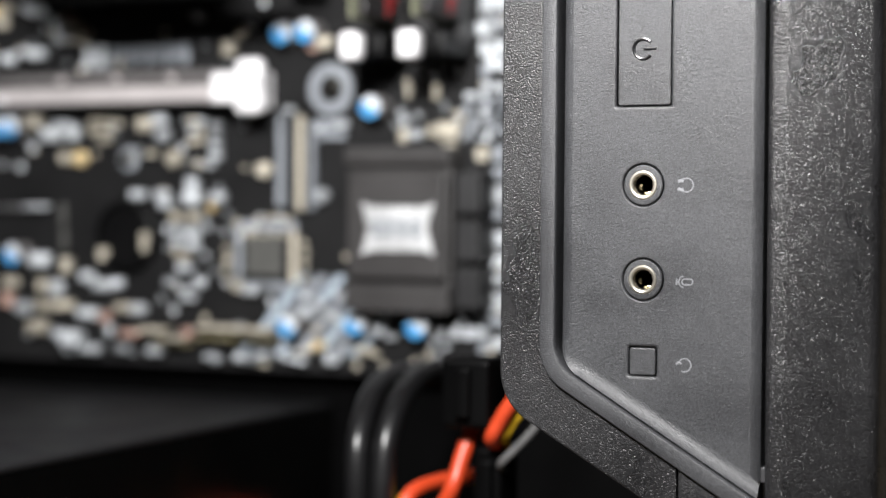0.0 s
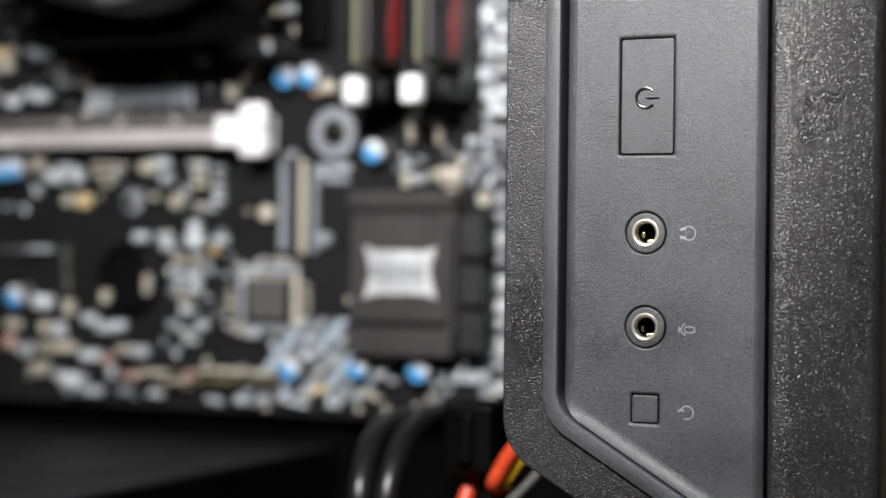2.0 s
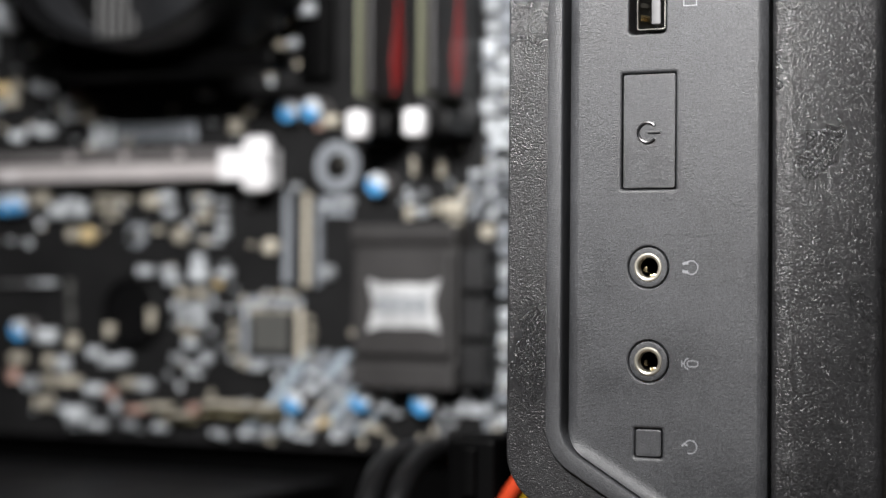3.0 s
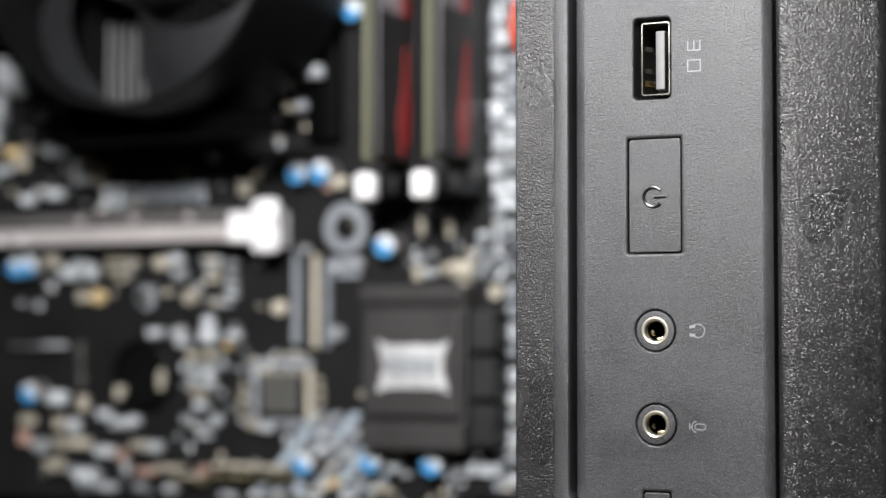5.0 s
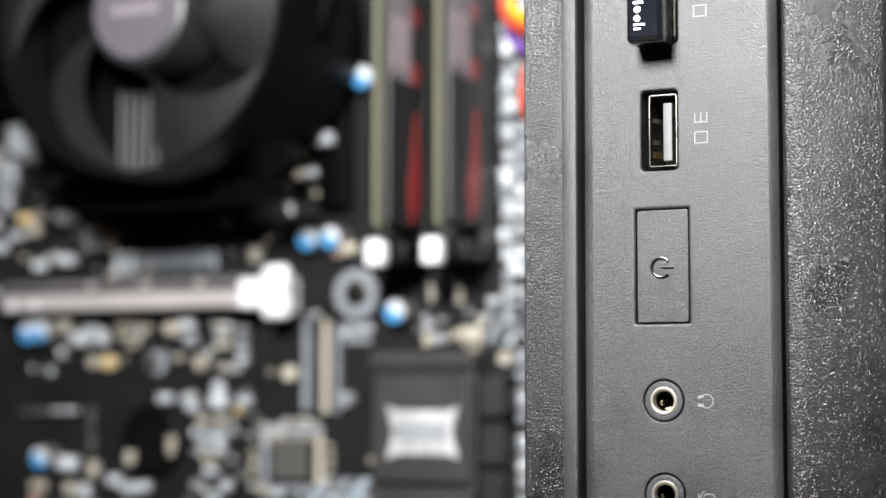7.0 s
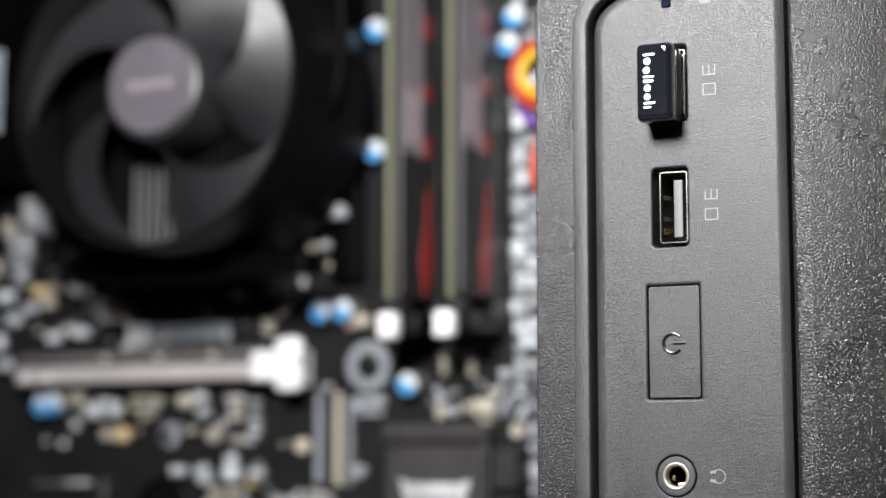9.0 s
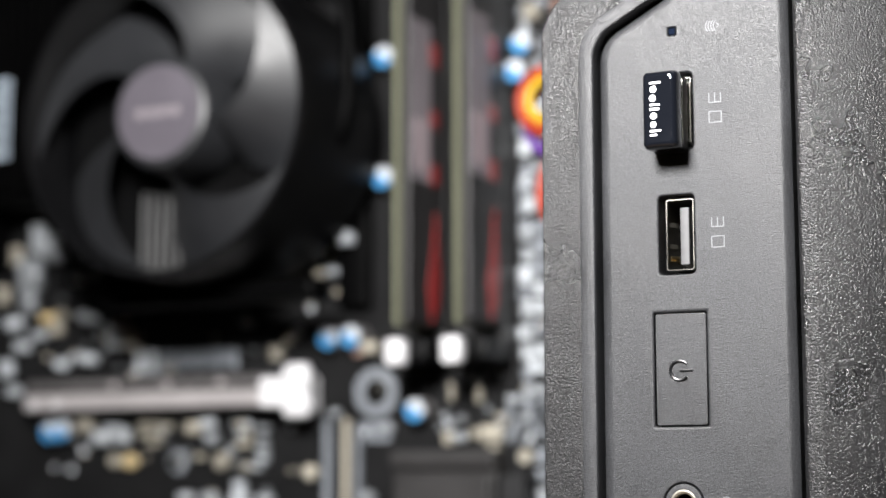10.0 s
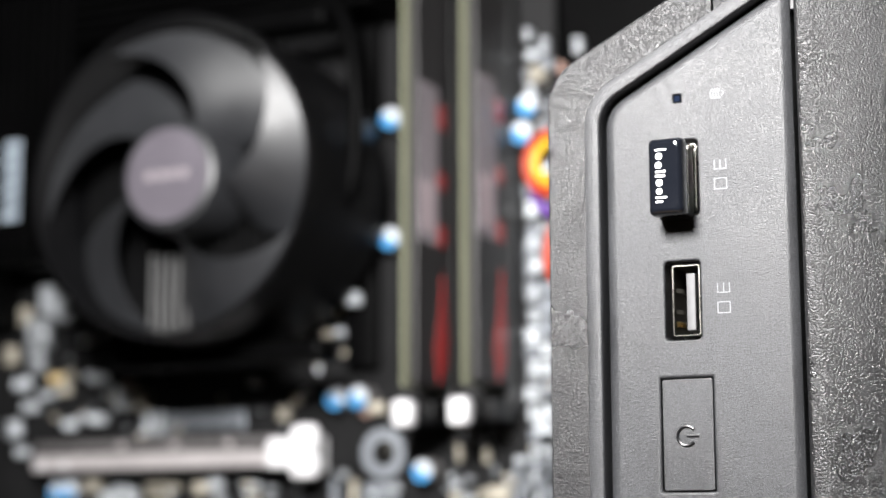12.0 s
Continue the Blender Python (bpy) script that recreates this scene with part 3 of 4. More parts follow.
# memory
def memory_slot(x, mat_latch, lx):
    ob = part("memory_slot", box(x - 3.2, x + 3.2, YB - 8.5, YB - 0.02, 319, 455, 0.4), M_PORT, board, "dark grey memory slot")
    if lx:
        part("latch", box(lx - 3.2, lx + 3.2, YB - 26.5, YB - 21, 313.4, 321.4, 1.6), mat_latch, ob, "white nylon latch")
        part("latch_foot", box(x - 2.6, x + 2.6, YB - 21.2, YB - 1, 315, 321, 0.6), M_BLACK, ob)
    else:
        part("latch", box(x - 3.0, x + 3.0, YB - 12, YB - 1, 313.5, 319.5, 1.0), mat_latch, ob)


memory_slot(-123, M_CLIP, -128.0)
memory_slot(-113.6, M_BLACK, 0)
memory_slot(-104.3, M_CLIP, -110.4)
memory_slot(-132.4, M_BLACK, 0)


def memory_stick(x):
    stick = thing("memory_module", (x, YB - 20, 387), "memory module with green board, dark heat spreader and red emblem", "memory module", "memory modules on the motherboard")
    part("module_board", box(x - 0.6, x + 0.6, YB - 34.5, YB - 3, 324, 453.5), M_DIMM, stick)
    part("heat_spreader", box(x + 0.75, x + 2.9, YB - 32, YB - 8, 325, 452.5, 0.4), M_SPREAD, stick, "grey heat spreader")
    for z0, z1 in ((366, 372), (383, 388), (401, 408)):
        part("red_mark", box(x + 2.8, x + 3.2, YB - 18.5, YB - 13.5, z0, z1, 0.1), M_RED, stick)
    part("label", box(x + 2.85, x + 3.05, YB - 30.5, YB - 18.0, 366, 413), M_GREYLABEL, stick, "mauve-grey paper label")
    part("label_field", box(x + 3.0, x + 3.12, YB - 30.0, YB - 20.2, 369, 384), M_LABEL, stick, "pale pink field on the label")
    leaf = ((0, 0), (4.5, 5), (5.6, 13), (4, 22), (2.8, 32), (0.8, 20), (-2.4, 10))
    bm = bmesh.new()
    got = bm.faces.new([bm.verts.new(Vector((x + 3.2, YB - 17.5 + a * 0.95, 326 + b))) for a, b in leaf])
    ext = bmesh.ops.extrude_face_region(bm, geom=[got])
    bmesh.ops.translate(bm, vec=(-0.35, 0, 0), verts=[g for g in ext["geom"] if isinstance(g, bmesh.types.BMVert)])
    part("red_emblem", bm, M_RED, stick, "red flame-shaped emblem")


memory_stick(-123)
memory_stick(-104.3)

# processor cooler
cooler = thing("processor_cooler", (-187, 150, 384), "round black processor cooler with a five-bladed fan", "processor cooler")
FX, FZ = -187.8, 386.0
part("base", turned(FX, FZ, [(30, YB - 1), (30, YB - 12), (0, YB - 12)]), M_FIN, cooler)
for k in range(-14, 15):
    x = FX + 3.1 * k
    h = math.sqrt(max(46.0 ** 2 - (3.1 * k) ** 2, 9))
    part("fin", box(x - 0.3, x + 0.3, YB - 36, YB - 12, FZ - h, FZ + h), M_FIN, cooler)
    # bright strips paint the light caught by these few fins
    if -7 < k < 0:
        part("lit_edge", box(x - 0.5, x + 0.5, YB - 37.2, YB - 36.02, FZ - h, FZ - 19), M_ALU, cooler, "fin edge coloured bright where the light catches it")
part("fan_ring", turned(FX, FZ, [(47.4, YB - 40), (47.8, YB - 57), (47.3, YB - 58), (46.4, YB - 58), (45.6, YB - 56.5), (45.4, YB - 40)], 72), M_FANRING, cooler, "black fan ring")
part("frame_skirt", turned(FX, FZ, [(47.2, YB - 11), (47.4, YB - 39.9), (46.9, YB - 39.9), (46.7, YB - 11)], 72), M_FANRING, cooler)
hub = part("fan_hub", turned(FX, FZ, [(17.0, YB - 38), (16.6, YB - 54), (15.8, YB - 56.5), (14.6, YB - 57.4), (13.7, YB - 57.5)], 48), M_FAN, cooler)
part("hub_label", turned(FX, FZ, [(14.0, YB - 57.3), (13.8, YB - 57.7), (0, YB - 57.7)], 48), M_HUB, hub, "mauve-grey round label")
for k in range(4):
    part("hub_bar", box(FX - 7.5 + 4 * k, FX - 4.5 + 4 * k, YB - 57.78, YB - 57.68, FZ - 1.4, FZ + 1.4), M_GREYLABEL, hub)


def blade(turn):
    bm = bmesh.new()
    top, low = [], []
    for i in range(13):
        r = 16.5 + (44.8 - 16.5) * i / 12
        s = i / 12
        lead = radians(turn) + radians(58) * s ** 1.15
        wide = radians(24 + 42 * s ** 0.8)
        row = []
        for j in range(9):
            q = j / 8
            a = lead - wide * q
            y = YB - 38 - 17.5 * (1 - q) ** 1.1 - (1.0 + 2.5 * s) * math.sin(math.pi * q)
            row.append(Vector((FX + r * math.cos(a), y, FZ + r * math.sin(a))))
        top.append(row)
        low.append([p + Vector((0, 1.1, 0)) for p in row])
    loops = [t + list(reversed(l)) for t, l in zip(top, low)]
    rows = skin(bm, loops)
    bm.faces.new(rows[0])
    bm.faces.new(list(reversed(rows[-1])))
    part("blade", bm, M_FAN, cooler)


for k in range(5):
    blade(-10 + 72 * k)
part("copper_core", box(FX - 22, FX - 14, YB - 37.5, YB - 36.05, FZ + 2, FZ + 9, 0.4), M_COPPER, cooler, "small bare copper patch")
part("bracket", box(-226, -150, YB - 34, YB - 22, 333, 339, 1.5), M_TRAY, cooler)
part("bracket", box(-226, -150, YB - 34, YB - 22, 433, 439, 1.5), M_TRAY, cooler)

# near-black blocks added to stand in for the shade round the processor
part("shade_bracket", box(-158, -147.5, YB - 5, YB - 0.02, 333, 440, 1.0), M_TRAY, board, "near-black bracket added for the shade beside the cooler")
part("shade_bracket", box(-246, -222, YB - 5, YB - 0.02, 333, 440, 1.0), M_TRAY, board, "near-black bracket added for the shade beside the cooler")
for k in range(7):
    part("shade_fin", box(-250, -140, YB - 24, YB - 1, 441 + 3.6 * k, 443.4 + 3.6 * k, 0.4), M_TRAY, board, "near-black fin added for the shade round the cooler")
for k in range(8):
    part("shade_fin", box(-281 + 4 * k, -278.4 + 4 * k, YB - 24, YB - 1, 370, 462, 0.4), M_TRAY, board, "near-black fin added for the shade round the cooler")
part("shade_cover", box(-333, -284, YB - 30, YB - 1, 352, 464, 1.5), M_TRAY, board, "near-black cover added for the shade at the rear ports")

# printing
silk(-234.5, -231, 316, 323, 0, M_PALE)
silk(-230, -226, 316, 323, 0, M_PALE)
for k in range(9):
    silk(-224.8 + 3.3 * k, -222.1 + 3.3 * k, 316.5 + (k % 2), 322.5, 0, M_SILK)
plate = part("name_plate", box(-285, -262, YB - 25.5, YB - 24, 374, 421, 0.3), M_TRAY, board, "black plate with pale printed bars")
for k in range(6):
    part("pale_bar", box(-274.6 + 1.0 * (k % 2), -267.4, YB - 25.6, YB - 25.4, 384.6 + 4.6 * k, 388 + 4.6 * k), M_TEXT, plate)
for k in range(7):
    high = 253 if k < 4 else 244
    silk(-177 + 6.0 * k, -173.2 + 6.0 * k, 229.5, high, 0.85 * (high - 229.5), M_SILK if k % 2 else M_TEXT)
for k in range(3):
    silk(-112 + 5 * k, -109 + 5 * k, 292, 305, 10)
strip = random.Random(3)
for k in range(34):
    z = 226 + 6.0 * k
    silk(-100.6 + strip.uniform(0, 1.5), -96.2, z, z + strip.uniform(2.5, 5.2), 0, strip.choice((M_SILK, M_PALE)))
    silk(-95.4, -90.8 - strip.uniform(0, 1.2), z + strip.uniform(0, 2), z + strip.uniform(3.5, 5.6), 0, strip.choice((M_SILK, M_PALE)))
part("screw_ring", turned(-147.0, 307.8, [(7.4, YB - 0.02), (7.4, YB - 0.1), (4.0, YB - 0.1), (4.0, YB - 0.02)], 32), M_SILK, board)
part("screw", turned(-145.9, 308.6, [(2.6, YB), (3.0, YB - 1.6), (0, YB - 1.9)], 20), M_STEEL, board)
silk(-152, -142, 293, 299)

# card slot for a drive
part("drive_slot", box(-163, -161, YB - 4, YB, 273, 300, 0.3), M_SILK, board)
part("drive_slot", box(-156.8, -155.2, YB - 3, YB, 272, 300, 0.3), M_BEIGE, board)
part("drive_slot", box(-152.6, -151.4, YB - 3, YB, 272, 298, 0.3), M_SILK, board)

# flat chip with its printed frame
silk(-179, -158, 266, 268.8)
silk(-179, -158, 248.5, 250.4)
silk(-179, -176.8, 250.4, 266)
silk(-160.2, -158, 250.4, 266, 0, M_BEIGE)
silk(-176, -161, 264, 265.2, 0, M_BEIGE)
chip_block("chip", -168.5, 258.5, 12, 12, 1.6, M_CHIP)

# coin cell holder
part("cell_holder", turned(-216, 264, [(10.8, YB), (10.8, YB - 4.5), (9.6, YB - 5), (9.2, YB - 3), (0, YB - 3)], 40), M_BLACK, board, "empty black coin cell holder")
chip_block("cell_contact", -224, 258, 2.6, 4, 5.2, M_BEIGE)
chip_block("cell_contact", -208.5, 262, 2.5, 6, 5.2, M_BEIGE)

for x, z in ((-129.9, 301.8), (-114.9, 239.0), (-134.5, 239.4), (-156.5, 238.2), (-141.0, 371.8), (-140.8, 409.0), (-95.5, 408.0), (-97.5, 400.0), (-159.3, 324.2), (-151.3, 324.2), (-262.0, 297.5), (-257.0, 298.0), (-256.0, 257.5)):
    capacitor(x, z)
capacitor(-112.5, 402, 2.9, 6)

# studs and discs
for x, z, r, mat in ((-234.6, 287.8, 2.4, M_BRASS), (-240.5, 288, 2.0, M_BEIGE), (-200.2, 287.6, 2.6, M_BEIGE), (-98, 288, 2.2, M_BEIGE), (-149.2, 276.3, 2.3, M_SILVER), (-168.6, 284.0, 2.3, M_BEIGE)):
    part("stud", turned(x, z, [(r, YB), (r, YB - 2.2), (r - 0.6, YB - 2.8), (0, YB - 2.8)], 20), mat, board)
part("screw_ring", turned(-217.5, 287.7, [(3.8, YB - 0.02), (3.8, YB - 0.1), (2.0, YB - 0.1), (2.0, YB - 0.02)], 24), M_SILK, board)
part("screw", turned(-217.5, 287.7, [(2.4, YB), (2.2, YB - 2), (0, YB - 2.2)], 20), M_STEEL, board)


# small parts soldered to the board
def smd(x, z, w, h, up, mat):
    """A small soldered part: a body between two raised end pieces."""
    bm = bmesh.new()
    if w >= h:
        e = w * 0.22
        box(x - w / 2 + e, x + w / 2 - e, YB - up * 0.9, YB - 0.01, z - h / 2 * 0.92, z + h / 2 * 0.92, 0.0, bm)
        for s in (-1, 1):
            m = x + s * (w / 2 - e / 2)
            box(m - e / 2, m + e / 2, YB - up, YB - 0.01, z - h / 2, z + h / 2, min(e, h) * 0.15, bm, 1)
    else:
        e = h * 0.22
        box(x - w / 2 * 0.92, x + w / 2 * 0.92, YB - up * 0.9, YB - 0.01, z - h / 2 + e, z + h / 2 - e, 0.0, bm)
        for s in (-1, 1):
            m = z + s * (h / 2 - e / 2)
            box(x - w / 2, x + w / 2, YB - up, YB - 0.01, m - e / 2, m + e / 2, min(e, w) * 0.15, bm, 1)
    part("soldered_part", bm, mat, board)


smd(-250.1, 334.4, 9.9, 2.5, 2.0, M_SILVER)
smd(-254.8, 335.4, 2.7, 2.6, 3.0, M_PALE)
smd(-240.2, 327.6, 4.8, 6.9, 5.0, M_PALE)
smd(-234.4, 326.8, 3.1, 6.4, 5.0, M_BEIGE)
smd(-238.9, 332.5, 4.3, 2.3, 3.0, M_PINK)
smd(-251.1, 321.0, 4.8, 3.3, 4.0, M_PALE)
smd(-180.4, 320.4, 3.6, 4.1, 4.0, M_BEIGE)
smd(-191.6, 330.4, 2.8, 1.8, 2.0, M_SILVER)
smd(-262.4, 319.6, 4.0, 3.0, 3.0, M_PALE)
smd(-263.0, 335.8, 2.7, 3.3, 3.0, M_BEIGE)
smd(-176.8, 324.8, 2.3, 2.5, 2.0, M_BEIGE)
smd(-192.6, 331.3, 3.2, 1.8, 2.0, M_SILVER)
smd(-173.8, 327.2, 2.7, 1.8, 2.0, M_PALE)
smd(-251.6, 299.5, 4.8, 4.7, 4.0, M_BEIGE)
smd(-245.1, 295.4, 6.1, 4.3, 4.0, M_PALE)
smd(-241.5, 298.2, 5.6, 2.9, 3.0, M_SILVER)
smd(-237.2, 295.9, 3.4, 4.7, 3.0, M_PALE)
smd(-230.4, 299.4, 1.7, 1.7, 2.0, M_BEIGE)
smd(-230.4, 296.4, 1.7, 1.8, 2.0, M_BEIGE)
smd(-227.1, 299.3, 1.7, 1.8, 2.0, M_BEIGE)
smd(-227.1, 296.3, 1.7, 1.8, 2.0, M_BEIGE)
smd(-223.8, 299.2, 1.7, 1.7, 2.0, M_BEIGE)
smd(-223.8, 296.3, 1.7, 1.8, 2.0, M_BEIGE)
smd(-220.3, 298.7, 1.7, 1.8, 2.0, M_BEIGE)
smd(-225.8, 293.5, 4.2, 1.4, 2.0, M_BEIGE)
smd(-210.6, 298.1, 4.6, 3.9, 3.0, M_BEIGE)
smd(-205.2, 299.4, 4.5, 3.1, 3.0, M_PALE)
smd(-203.9, 294.6, 4.1, 3.8, 3.0, M_SILVER)
smd(-208.5, 289.1, 2.4, 1.7, 2.0, M_BEIGE)
smd(-193.8, 298.9, 2.0, 2.1, 2.0, M_BEIGE)
smd(-193.8, 295.9, 2.1, 2.0, 2.0, M_PALE)
smd(-193.7, 292.9, 2.0, 2.1, 2.0, M_BEIGE)
smd(-191.0, 298.8, 2.0, 2.1, 2.0, M_PALE)
smd(-190.9, 295.9, 2.0, 2.1, 2.0, M_BEIGE)
smd(-190.9, 292.8, 2.0, 2.0, 2.0, M_BEIGE)
smd(-191.3, 285.9, 3.2, 2.1, 2.0, M_BEIGE)
smd(-185.2, 297.4, 3.2, 2.1, 3.0, M_SILVER)
smd(-185.1, 294.4, 3.1, 2.0, 3.0, M_SILVER)
smd(-185.1, 291.4, 3.2, 2.1, 3.0, M_SILVER)
smd(-185.1, 288.2, 3.2, 2.1, 3.0, M_SILVER)
smd(-187.4, 285.5, 3.5, 1.7, 3.0, M_PALE)
smd(-212.9, 276.5, 4.6, 2.8, 3.0, M_SILVER)
smd(-204.1, 276.4, 4.5, 3.1, 3.0, M_PALE)
smd(-202.7, 273.6, 4.5, 2.4, 3.0, M_SILVER)
smd(-193.6, 280.0, 3.6, 3.7, 3.0, M_SILVER)
smd(-192.9, 275.6, 4.9, 4.5, 4.0, M_PALE)
smd(-184.2, 275.7, 4.4, 3.0, 3.0, M_PALE)
smd(-186.8, 272.6, 2.0, 2.0, 2.0, M_BRASS)
smd(-198.9, 269.6, 3.3, 2.7, 3.0, M_BEIGE)
smd(-192.5, 269.7, 2.4, 2.4, 3.0, M_BEIGE)
smd(-198.1, 265.4, 4.0, 2.7, 3.0, M_SILVER)
smd(-192.9, 265.0, 3.6, 2.7, 3.0, M_PALE)
smd(-198.8, 261.9, 3.7, 2.0, 2.0, M_SILVER)
smd(-192.8, 261.1, 3.3, 2.7, 3.0, M_PALE)
smd(-196.1, 257.6, 3.3, 2.4, 3.0, M_BEIGE)
smd(-196.0, 254.2, 4.0, 2.4, 3.0, M_SILVER)
smd(-201.1, 249.8, 3.7, 2.7, 2.0, M_SILVER)
smd(-196.0, 247.8, 4.4, 2.3, 2.0, M_SILVER)
smd(-190.6, 250.0, 3.2, 3.0, 2.0, M_SILVER)
smd(-195.0, 245.1, 5.2, 1.6, 2.0, M_SILVER)
smd(-173.3, 265.2, 2.3, 1.7, 2.0, M_BEIGE)
smd(-181.1, 260.4, 1.9, 1.6, 2.0, M_BEIGE)
smd(-181.1, 257.0, 2.0, 2.0, 2.0, M_BEIGE)
smd(-181.5, 253.6, 2.4, 1.6, 2.0, M_BEIGE)
smd(-180.1, 250.2, 1.6, 2.0, 2.0, M_BEIGE)
smd(-155.1, 262.4, 1.8, 1.5, 2.0, M_BEIGE)
smd(-154.5, 259.1, 1.8, 1.5, 2.0, M_BEIGE)
smd(-154.8, 255.8, 1.7, 1.4, 2.0, M_BEIGE)
smd(-172.7, 247.9, 4.7, 2.2, 3.0, M_PALE)
smd(-177.2, 249.4, 2.3, 1.7, 2.0, M_BEIGE)
smd(-155.0, 251.6, 2.2, 1.6, 2.0, M_BEIGE)
smd(-170.4, 269.0, 1.9, 1.4, 2.0, M_BEIGE)
smd(-165.7, 269.9, 2.3, 1.3, 2.0, M_BEIGE)
smd(-160.8, 269.5, 2.3, 1.3, 2.0, M_BEIGE)
smd(-261.1, 272.2, 13.3, 1.4, 3.0, M_TONGUE)
smd(-251.1, 272.6, 8.8, 1.4, 3.0, M_SILVER)
smd(-241.4, 270.1, 1.8, 7.1, 2.0, M_CHIP)
smd(-240.9, 262.1, 1.7, 7.1, 2.0, M_CHIP)
smd(-249.2, 255.8, 5.7, 4.1, 4.0, M_PALE)
smd(-239.7, 254.2, 3.0, 4.6, 3.0, M_BEIGE)
smd(-243.3, 247.1, 4.3, 4.5, 3.0, M_PALE)
smd(-248.8, 247.8, 3.1, 3.8, 3.0, M_BEIGE)
smd(-260.9, 248.4, 4.9, 3.5, 3.0, M_BEIGE)
smd(-262.4, 242.9, 3.2, 3.9, 3.0, M_PINK)
smd(-231.6, 250.9, 4.3, 3.1, 3.0, M_PALE)
smd(-224.9, 248.4, 6.3, 3.4, 4.0, M_PALE)
smd(-220.0, 249.0, 3.0, 3.0, 3.0, M_SILVER)
smd(-255.3, 240.5, 3.6, 4.2, 3.0, M_SILVER)
smd(-249.8, 241.5, 1.5, 2.8, 3.0, M_BEIGE)
smd(-247.4, 241.6, 1.5, 2.8, 3.0, M_BEIGE)
smd(-245.1, 241.6, 1.5, 2.8, 3.0, M_BEIGE)
smd(-242.7, 241.7, 1.5, 2.8, 3.0, M_BEIGE)
smd(-240.3, 241.8, 1.6, 2.8, 3.0, M_BEIGE)
smd(-237.9, 241.8, 1.5, 2.8, 3.0, M_BEIGE)
smd(-230.8, 239.4, 6.0, 3.3, 4.0, M_PALE)
smd(-224.4, 238.4, 2.9, 3.4, 4.0, M_PINK)
smd(-217.8, 241.6, 4.6, 3.0, 4.0, M_BEIGE)
smd(-212.0, 241.2, 4.2, 3.4, 4.0, M_PALE)
smd(-250.2, 234.4, 5.7, 3.8, 4.0, M_BEIGE)
smd(-243.3, 232.8, 2.6, 2.8, 3.0, M_SILVER)
smd(-235.8, 231.5, 4.8, 4.8, 7.0, M_PALE)
smd(-237.6, 228.1, 3.1, 2.4, 4.0, M_PALE)
smd(-229.7, 228.4, 6.4, 2.6, 4.0, M_PALE)
smd(-223.1, 234.4, 1.7, 4.1, 3.0, M_SILVER)
smd(-214.3, 233.6, 6.3, 2.3, 5.0, M_PINK)
smd(-217.8, 228.8, 4.2, 2.3, 3.0, M_SILVER)
smd(-206.4, 228.5, 5.0, 2.2, 3.0, M_SILVER)
smd(-197.1, 232.9, 7.6, 1.1, 8.0, M_BEIGE)
smd(-205.2, 235.2, 8.2, 1.5, 8.0, M_BEIGE)
smd(-194.0, 234.6, 2.4, 3.0, 5.0, M_PINK)
smd(-182.2, 236.6, 11.7, 1.3, 8.0, M_BEIGE)
smd(-169.7, 236.4, 11.5, 1.3, 8.0, M_BEIGE)
smd(-182.5, 233.4, 13.8, 1.2, 6.0, M_OLIVE)
smd(-167.9, 233.6, 9.6, 1.3, 6.0, M_OLIVE)
smd(-199.1, 231.0, 12.1, 1.0, 5.0, M_OLIVE)
smd(-187.2, 227.6, 2.0, 1.9, 3.0, M_SILVER)
smd(-184.2, 227.0, 2.0, 2.0, 3.0, M_SILVER)
smd(-176.4, 227.9, 2.4, 2.3, 3.0, M_PALE)
smd(-172.4, 227.4, 2.3, 2.3, 3.0, M_SILVER)
smd(-168.6, 228.6, 2.4, 1.9, 3.0, M_PALE)
smd(-151.8, 231.1, 2.3, 1.9, 4.0, M_BEIGE)
smd(-149.1, 232.4, 2.3, 2.3, 4.0, M_BRASS)
smd(-155.2, 227.5, 2.6, 1.6, 3.0, M_PALE)
smd(-144.9, 227.9, 4.1, 1.8, 3.0, M_PALE)
smd(-142.1, 229.4, 2.2, 1.9, 3.0, M_SILVER)
smd(-134.2, 231.4, 4.1, 1.8, 4.0, M_BEIGE)
smd(-131.1, 230.4, 1.8, 1.5, 3.0, M_BEIGE)
smd(-162.8, 228.9, 2.3, 1.9, 3.0, M_SILVER)
smd(-159.0, 228.0, 2.0, 1.6, 3.0, M_PALE)
smd(-152.9, 241.8, 3.4, 2.9, 4.0, M_PALE)
smd(-149.7, 244.3, 3.0, 3.6, 3.0, M_SILVER)
smd(-145.9, 241.1, 3.4, 3.6, 3.0, M_SILVER)
smd(-154.1, 246.7, 2.7, 2.3, 2.0, M_SILVER)
smd(-142.8, 246.9, 3.4, 2.3, 2.0, M_SILVER)
smd(-133.0, 241.6, 3.0, 3.5, 3.0, M_SILVER)
smd(-129.8, 237.5, 3.3, 2.2, 3.0, M_PALE)
smd(-125.7, 235.6, 2.6, 1.5, 3.0, M_SILVER)
smd(-110.1, 237.3, 3.2, 3.4, 2.0, M_SILVER)
smd(-105.8, 237.8, 2.5, 3.8, 2.0, M_PALE)
smd(-101.7, 237.6, 2.8, 3.4, 2.0, M_SILVER)
smd(-98.0, 237.8, 2.5, 3.1, 2.0, M_PALE)
smd(-118.2, 293.9, 2.9, 2.9, 3.0, M_PALE)
smd(-122.8, 293.8, 2.5, 3.9, 2.0, M_BEIGE)
smd(-113.8, 294.9, 1.8, 2.9, 3.0, M_BEIGE)
smd(-107.6, 294.7, 6.0, 5.2, 5.0, M_BEIGE)
smd(-107.5, 290.6, 3.5, 1.9, 3.0, M_BEIGE)
smd(-122.2, 297.8, 2.1, 2.0, 2.0, M_PALE)
